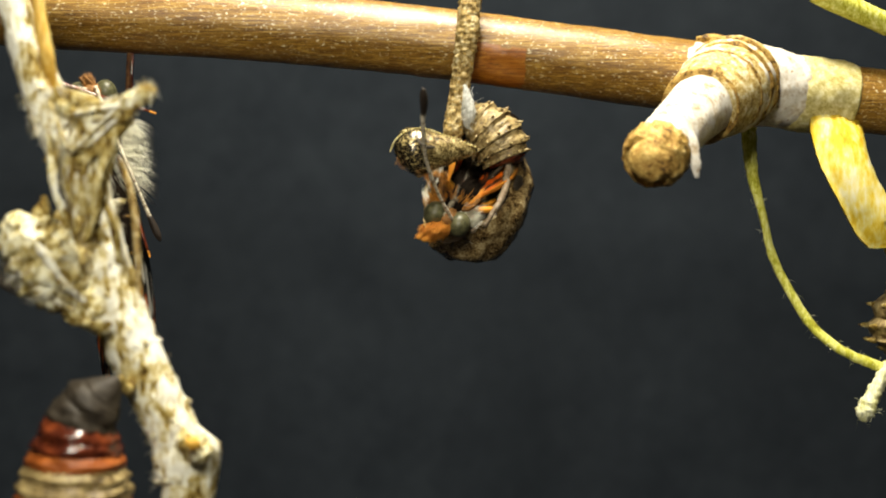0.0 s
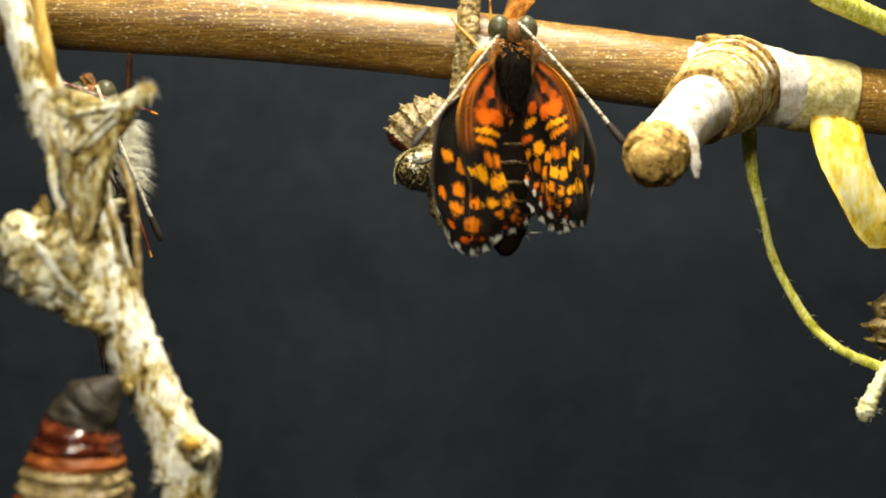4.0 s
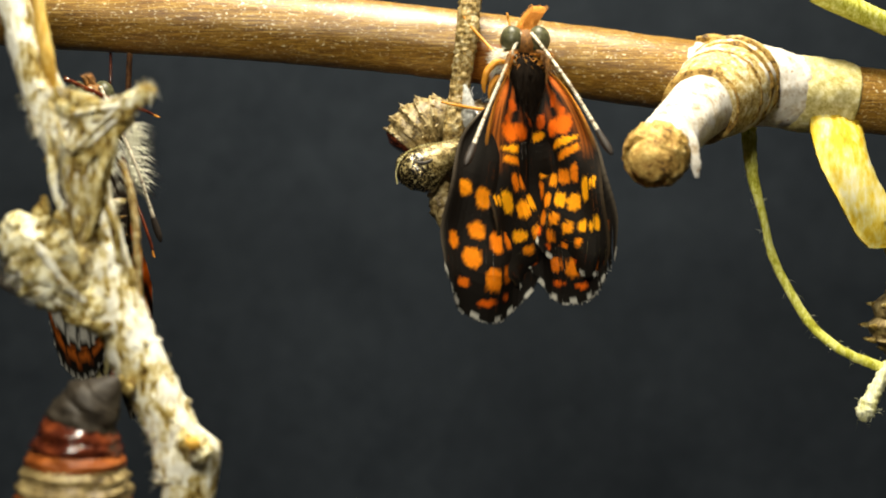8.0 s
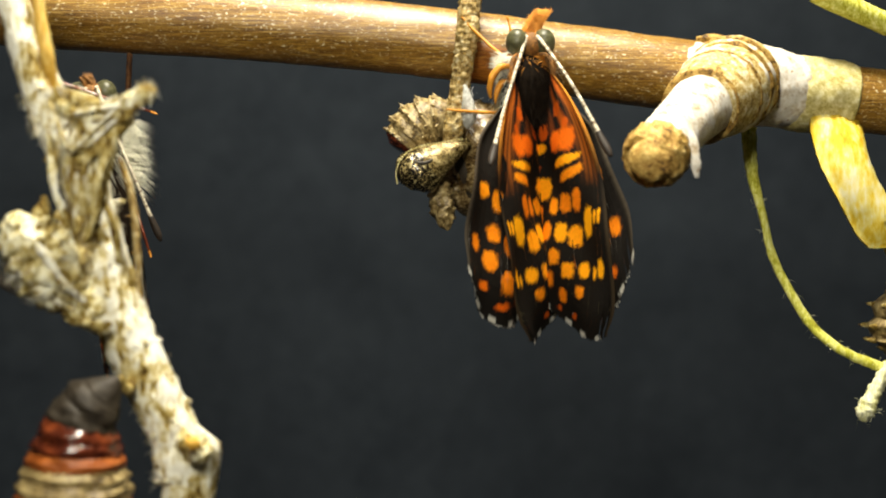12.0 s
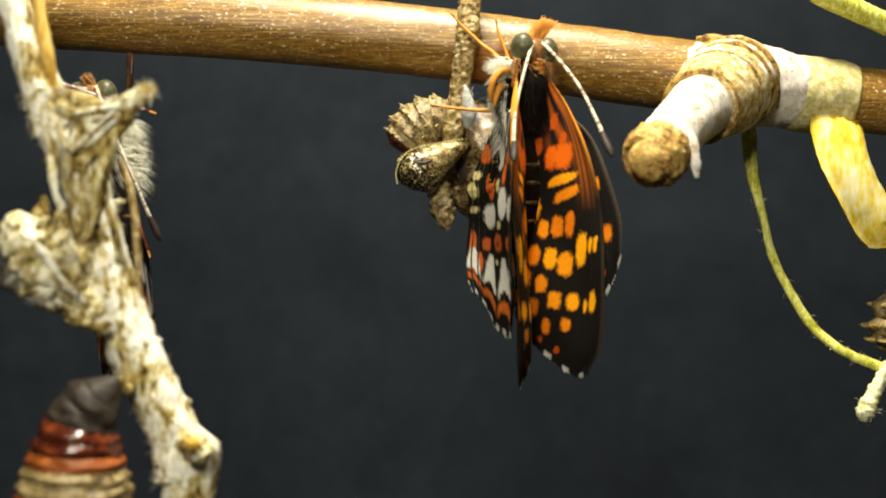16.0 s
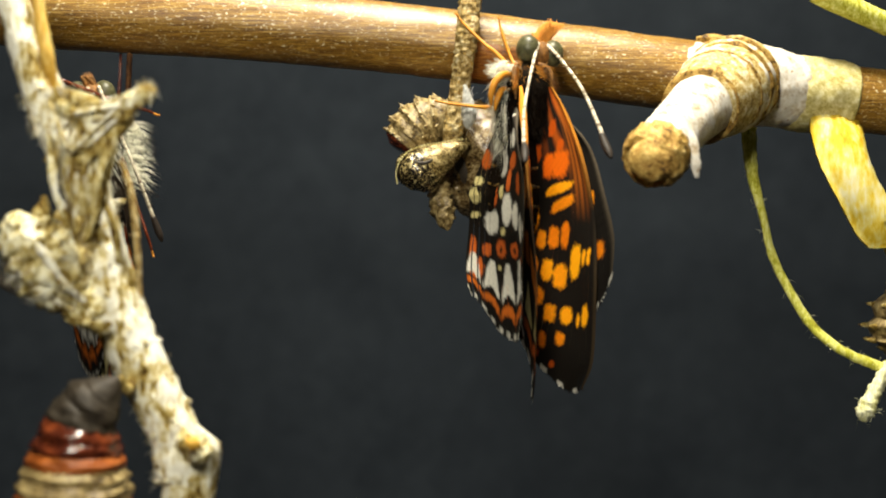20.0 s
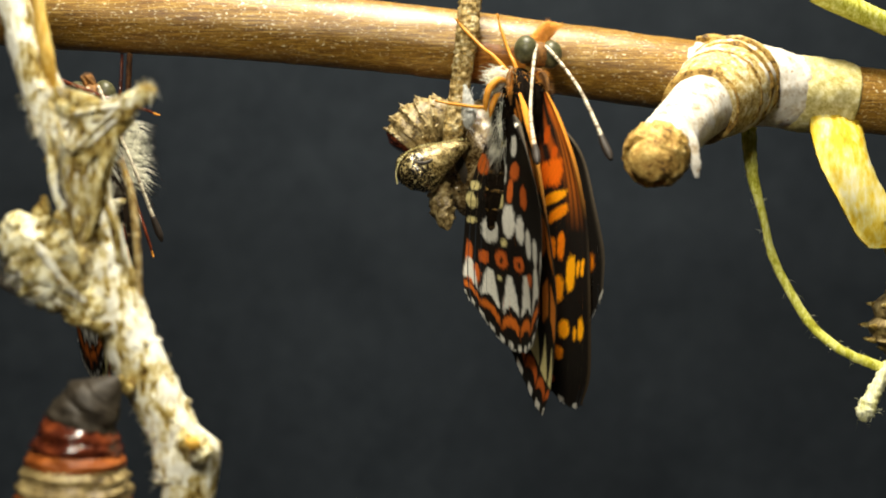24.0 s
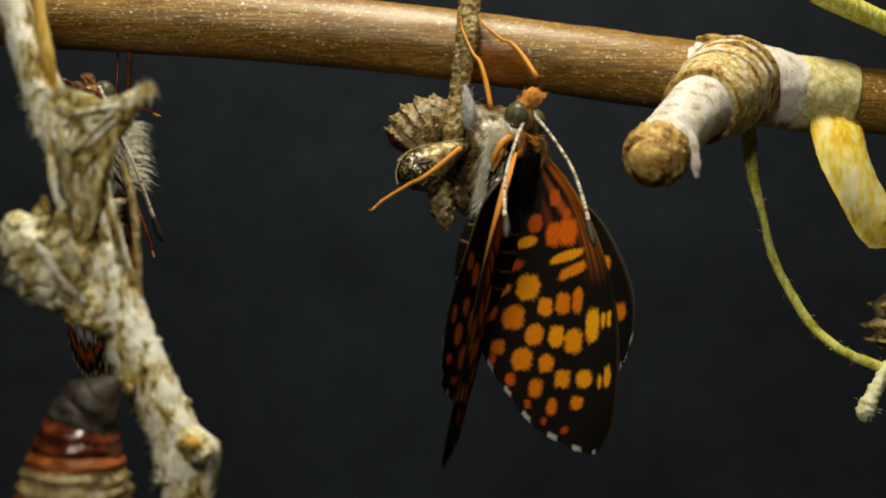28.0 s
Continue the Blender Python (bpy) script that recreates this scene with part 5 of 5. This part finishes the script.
HIND_R = [(0, 74, 0.40, 0.32, 0.9, 0, 0), (0.6, 70, 0.45, 0.36, 0.9, 0, 0), (0.8, 60, 0.5, 0.42, 0.8, 30, 0), (0.95, 40, 0.6, 0.45, 0.7, 84, 0), (1.03, 40, 0.6, 0.45, 0.7, 80, 0), (1.2, 34, 0.7, 0.55, 0.7, 18, 0), (1.5, 25, 0.65, 0.52, 0.6, 20, 0), (2.0, 8, 0.65, 0.5, 0.75, 18, 0),
          (3.0, 34, 0.65, 0.52, 0.55, 28, 0), (3.5, 34, 0.7, 0.55, 0.6, 20, 0), (5.5, 38, 0.9, 0.68, 0.6, 5, 0), (6, 38, 0.93, 0.70, 0.61, 4, 0), (6.8, 37, 0.97, 0.75, 0.62, 4, 0), (7.0, 30, 1.0, 0.77, 0.63, 11, 0), (7.2, 36, 1.0, 0.79, 0.63, 5, 0), (8, 34, 1.05, 0.85, 0.65, 4.4, 0), (11, 46, 0.85, 1.03, 0.71, 4.6, 0),
          (12.5, 49, 0.85, 1.0, 0.74, 3, 0), (15, 54, 0.85, 0.94, 0.8, 0.7, 0), (18, 60, 1.0, 0.91, 0.74, -1, 0), (20, 64, 0.97, 0.95, 0.8, -3, 0), (24, 72, 0.9, 1.03, 0.93, -8, 0), (25.6, 72, 0.9, 1.03, 0.93, -8, 0),
          (25.96, 32, 0.98, 1.0, 0.9, 9, 0), (26.04, 18, 1.0, 1.0, 0.9, 12, 0), (26.2, 36, 0.95, 0.98, 1.02, 15, 0), (28, 36, 0.95, 0.98, 1.02, 15, 0)]
# time, bow and wrinkles in mm, and how much broader the base still is
BEND = ((0, 3, 6, 8, 11, 15, 18, 25.6, 26.0, 28), (0.3, 0.35, 0.6, 0.6, 0.5, 0.35, 0.4, 0.4, 0.15, 0.15), (0.05, 0.10, 0.28, 0.28, 0.24, 0.12, 0.08, 0.05, 0.03, 0.03),
        (0.9, 0.9, 0.15, 0.05, 0, 0, 0, 0, 0, 0))
# tilt of the head to its right and its shift sideways and up: time, degrees, mm, mm
NOD = [(0, 0, 0, 0), (10, 0, 0, 0), (12.5, 4, 0.15, 0), (15, 9, 0.35, 0), (17, 10, 0.45, 0), (20, 10, 0.65, 0.1), (24, 10, 0.8, 0.35), (25.6, 10, 0.8, 0.35), (25.9, 3, 0.2, 0), (26.3, 2, 0, 0), (28, 2, 0, 0)]


def head_pose(t):
    tilt, dx, dz = [float(np.interp(t, [n[0] for n in NOD], [n[k] for n in NOD])) for k in (1, 2, 3)]
    return pose(dx * MM, 0, (1.2 + dz) * MM, 0, tilt, 0) @ pose(0, 0, -1.2 * MM)


def body_at(t):
    i = max(k for k in range(len(BODY)) if BODY[k][0] <= t)
    if i == len(BODY) - 1:
        return body_pose(*BODY[i][1], *BODY[i][2:])
    a, b = BODY[i], BODY[i + 1]
    f = (t - a[0]) / (b[0] - a[0])
    f = f * f * (3 - 2 * f)
    mix = lambda u, v: u * (1 - f) + v * f
    return body_pose(*[mix(u, v) for u, v in zip(a[1], b[1])], *[mix(a[k], b[k]) for k in (2, 3, 4)])


# Tips of the antennae and feet, in the place's own millimetres: time, left tip, right tip
FEELERS = [(0, (-0.77, -8, 6.99), (2.26, 2, 4.83)), (0.4, (-2.04, -8, 5.66), (-2.04, -8, 6.25)), (0.56, (2.36, -5, 0.03), (7.32, -5, 0.03)), (0.64, (2.2, -5, 0.03), (7.4, -5, 0.1)), (0.7, (-2.57, -6, 1.25), (6.6, -6, 1.86)), (0.8, (-5.01, -6, 1.56), (7.82, -6, 5.53)),
           (0.95, (-9.5, -5, 5.5), (9.8, -5, 6.6)), (1.06, (-10.2, -5, 5.5), (9.8, -5, 6.9)), (1.2, (-6.95, -5, 8.56), (11.66, -5, 6.54)), (1.45, (4.46, -6, 11.64), (11.18, -6, 6.75)), (1.55, (4.46, -6, 11.64), (11.18, -6, 6.75)), (1.88, (3.54, -6, 11.64), (10.88, -6, 8.28)), (1.95, (-7.45, -6, 7.82), (8.15, -7, 6.05)), (2.06, (-7.5, -6, 7.7), (8.15, -7, 6.05)),
           (2.4, (-9.59, -6, 6.45), (-6.74, -7, 6.65)), (2.6, (-5.62, -6, 6.45), (6.5, -7, 6.35)), (3.0, (-3.73, -7, 7.55), (9.36, -7, 5.6)), (3.5, (-2.53, -7, 6.65), (9.51, -7, 5.75)), (5.5, (-0.27, -8, 3.29), (9.21, -8, 5.21)),
           (6, (-0.09, -7.5, 3.36), (9.42, -7.36, 4.8)), (8, (0.9, -9, 3.7), (8.65, -9.0, 5.0)), (11, (2.0, -9.8, 3.5), (8.65, -9.2, 4.92)), (15, (2.95, -10.8, 3.2), (8.65, -9.3, 4.92)), (18, (3.65, -11, 3.1), (8.6, -9.5, 4.88)),
           (24, (4.7, -11, 3.1), (8.6, -9.5, 4.66)), (25.6, (4.7, -11, 3.1), (8.6, -9.5, 4.66)), (26.0, (-6.36, -6.26, 2.49), (9.82, -4.61, 1.62)), (26.2, (2.3, -11.2, -0.9), (8.7, -10, -0.9)),
           (26.5, (2.4, -11.2, -0.9), (8.5, -10, -1.0)), (28, (2.9, -11.2, -0.6), (8.3, -10, -1.0))]
LEG_LENGTH = {"leg_a": 6.0, "leg_b": 5.6, "leg_c": 5.8}
# time, hip and foot of three legs
LEGS = [(0, (2.0, 1.5, 3.2), (-2.4, -2.6, 4.9), (2.2, 2.0, 1.8), (-0.4, -2.4, 4.5), (1.8, 1.8, 1.5), (-0.9, -2.8, 3.9)),
        (0.6, (2.0, 1.5, 3.2), (-2.6, -2.6, 4.8), (2.2, 2.0, 1.6), (0.9, -2.4, 5.2), (1.8, 1.8, 1.2), (-1.9, -2.8, 3.0)),
        (1.0, (0.52, -2, 5.87), (1.02, -1, 8.91), (2.46, -2, 7.16), (3.76, -2, 8.3), (-0.13, -2, 5.7), (-4.28, -3, 5.53)),
        (1.5, (4.73, -2, 10.73), (2.17, -1, 12.85), (4.57, -2, 8.46), (3.16, -1, 9.56), (3.81, -1, 11.54), (7, -2, 12.35)),
        (2.0, (0.52, -2, 12.02), (-1.26, -2, 12.67), (2.79, -2, 11.37), (4.25, -2, 12.35), (2.17, -1, 12.19), (3.16, -1, 13.84)),
        (3.0, (2.14, -2, 11.7), (0.85, -1, 13.18), (5.06, -2, 12.35), (5.87, -2, 12.67), (2.5, -1, 11.87), (2.83, -1, 14.5)),
        (5.5, (3.59, -2.2, 10.05), (1.02, -0.8, 13.15), (3.05, -2, 7.97), (0.03, -1, 8.64), (4.41, -2, 9.11), (3.32, -1, 13.51)),
        (25.6, (3.75, -2.2, 9.89), (1.02, -0.8, 13.15), (3.18, -2, 7.97), (0.03, -1, 8.64), (4.57, -2, 9.11), (3.32, -1, 13.57)),
        (25.9, (2.43, -3, 8.02), (1.19, -0.8, 12.56), (1.47, -3, 7.06), (-0.13, -2, 7.81), (3.39, -3, 9.29), (2.17, -1, 13.18)),
        (26.2, (2.75, -3, 8.02), (1.12, -0.8, 13.15), (1.71, -6, 5.99), (-3.49, -7, 2.38), (5.07, -4, 9.63), (2.17, -1, 13.18)),
        (28, (2.68, -3, 8.02), (1.02, -0.8, 13.22), (1.71, -6, 5.99), (-3.58, -7, 2.29), (5.16, -4, 9.63), (2.17, -1, 13.34))]
# time, place of the open shell half and the way that it faces
BACK = [(0, (2.02, 2, 3.12), (-0.55, -0.68, 0.48)), (0.6, (2.02, 2, 3.12), (-0.5, -0.7, 0.5)), (0.9, (2.63, 2.6, 2.8), (-0.1, -0.8, 0.5)), (1.1, (1.96, 3.4, 3.35), (0.4, -0.3, 0.8)), (1.3, (2.2, 3.6, 4.9), (0.6, 0.5, 0.5)), (2.0, (2.9, 3.6, 5.2), (0.6, 0.5, 0.5)), (28, (3.0, 3.6, 5.2), (0.6, 0.5, 0.5))]
# turns of the ribbed end about its foot, and places and turns of the gilded flap and the crumpled rest
RIBS = [(0, (0, -18, 176)), (0.7, (0, -18, 176)), (0.9, (0, -12, 170)), (1.04, (0, -10, 160)), (1.12, (0, 0, 95)), (1.2, (0, 8, 30)), (1.3, (0, 12, 5)), (1.5, (0, 20, 0)), (2.0, (0, 0, 0)), (28, (0, 0, 0))]
FLAP = [(0, (-0.61, -2.4, 5.57), (0, 30, 0)), (0.4, (-0.52, -2.4, 5.57), (0, 30, 0)), (0.8, (-2.66, -1.8, 6.6), (0, 22, 0)), (1.04, (-2.74, -1.6, 6.8), (0, 25, 0)), (1.2, (-2.04, -0.8, 5.04), (0, 5, 0)), (1.5, (0.2, -0.2, 4.69), (0, -30, 10)), (2.0, (-2.06, -0.4, 5.67), (0, 8, 0)), (2.5, (-1.39, -0.4, 5.01), (0, 4, 0)), (5.5, FLAP_AT, (0, 0, 0)), (28, FLAP_AT, (0, 0, 0))]
REST = [(0, (2.28, 2.5, 0.17), (0, -80, 0)), (0.7, (2.28, 2.5, 0.17), (0, -80, 0)), (1.0, (2.28, 2.5, 0.72), (0, -60, 0)), (1.3, (0.2, 1.2, 2.07), (0, -20, 0)), (2.0, LOW_AT, (0, 0, 0)), (28, LOW_AT, (0, 0, 0))]


def facing(place, way):
    """A pose at place whose z axis points along way, y kept as upright as may be."""
    z = Vector(way).normalized()
    y = Vector((0, 0, 1)) - z * z.z
    y.normalize()
    m = Matrix((y.cross(z), y, z)).transposed().to_4x4()
    m.translation = place
    return m


silk_tuft = part("silk_tuft", hairs(34, lambda g: ([g.uniform(-0.4, 0.4) for j in range(3)], (g.uniform(-1, 1), g.uniform(-1, 1), g.uniform(-1, 1))), 1.1, 0.07, 31, 0.0), M_FUR, chrys, "white frayed lining threads")


def motions():
    at0 = [c * MM for c in (1.91, 1.5, 3.78)]
    walk(back_case, [(t, facing([c * MM - o for c, o in zip(p, at0)], w)) for t, p, w in BACK])
    walk(abdomen_case, [(t, pose(*[c * MM - o for c, o in zip(PIVOT, at0)], *w)) for t, w in RIBS])
    for ob, rows in ((wing_case, FLAP), (lower_case, REST)):
        walk(ob, [(t, pose(*[c * MM - o for c, o in zip(p, at0)], *w)) for t, p, w in rows])
    walk(silk_tuft, [(t, pose(*[c * MM - o for c, o in zip(p, at0)], 0, w, 0)) for t, p, w in ((0, (3.58, 4.5, 3.4), -40), (0.9, (3.58, 4.5, 3.4), -40), (1.3, (4.37, -1.5, 1.14), 0), (28, (4.37, -1.5, 1.14), 0))])
    walk(hatchling, [(t, body_pose(*p, *turns)) for t, p, *turns in BODY])
    for key, tag, side, table in (("fore", "l", -1, FORE_L), ("fore", "r", 1, FORE_R), ("hind", "l", -1, HIND_L), ("hind", "r", 1, HIND_R)):
        root = H[key + "_" + tag]
        rest = Matrix.Translation(root.location)
        walk(root, [(row[0], rest @ pose(0, 0, 0, 0, 0, -side * row[1])) for row in table])
        wing, sd, panels = H[key + "_panels_" + tag]
        bends = [[float(np.interp(row[0], BEND[0], BEND[j])) for j in (1, 2, 3)] for row in table]
        for ob, s, c in panels:
            walk(ob, [(row[0], wing_pose(wing, sd, *row[2:], *bend, s, c)) for row, bend in zip(table, bends)])
    walk(H["head"], [(row[0], head_pose(row[0])) for row in NOD])
    walk(H["abdomen"], [(t, pose(0, 0, 0, a, b, 0)) for t, a, b in ((0, 0, 6), (0.6, 0, 26), (0.8, 20, 5), (1.0, 45, 0), (1.2, 30, 0), (1.5, 4, 0), (3.5, 0, 0), (5.5, 24, 0), (12.5, 22, 2), (15, 8, 2), (25.6, 8, 2), (26.2, 4, -3), (28, 4, -3))])
    for key, k, base in (("antenna_l", 1, (-0.3, -0.6, 3.2)), ("antenna_r", 2, (0.3, -0.6, 3.2))):
        rows = []
        for row in FEELERS:
            inv = body_at(row[0]).inverted()
            tip = inv @ (Vector(row[k]) * MM) / MM
            rows.append((row[0], aim(head_pose(row[0]) @ (Vector(base) * MM) / MM, tip)))
        walk(H[key], rows)
    for key, k in (("leg_a", 1), ("leg_b", 3), ("leg_c", 5)):
        rows = []
        for row in LEGS:
            inv = body_at(row[0]).inverted()
            hip, foot = [inv @ (Vector(row[j]) * MM) / MM for j in (k, k + 1)]
            rows.append((row[0], aim(foot + (hip - foot).normalized() * LEG_LENGTH[key], foot)))
        walk(H[key], rows)
    # the second butterfly sways a little behind the branch
    for tag, side in (("l", -1), ("r", 1)):
        for key in ("fore", "hind"):
            root = S[key + "_" + tag]
            root.rotation_euler = (0, radians(side * (9 if key == "fore" else -6)), radians(-side * (88 if key == "fore" else 85)))
            if key == "hind":
                root.location.z -= 1.0 * MM
    for key, base, tip in (("antenna_l", (-0.3, 0.6, 3.2), (-2.9, 0.6, -5.6)), ("antenna_r", (0.3, 0.6, 3.2), (2.6, 0.6, -5))):
        S[key].matrix_basis = aim(base, tip)
    for key, base, tip in (("leg_a", (-1.6, -1.6, 0.6), (-2.2, -2.4, 4.6)), ("leg_b", (1.9, 1, 3.6), (-3.3, 1, 1.4)), ("leg_c", (-1.2, 0.8, -1), (-2.6, 1, -8))):
        S[key].matrix_basis = aim(base, tip)
        S[key].data.materials[0] = M_RED
    walk(sitter, [(t, body_pose(*(-20.4, 0, 6.3), -6, 180 + 1.6 * (d - 14))) for t, d in ((0, 19), (2.5, 20), (3.0, 28), (3.5, 25), (5.5, 19), (7.0, 26), (7.6, 36), (9.0, 36), (10, 30), (11.0, 28), (12, 21), (14.5, 19), (17.5, 20), (19, 28), (20, 29), (21, 28), (24, 28), (28, 31))])


motions()
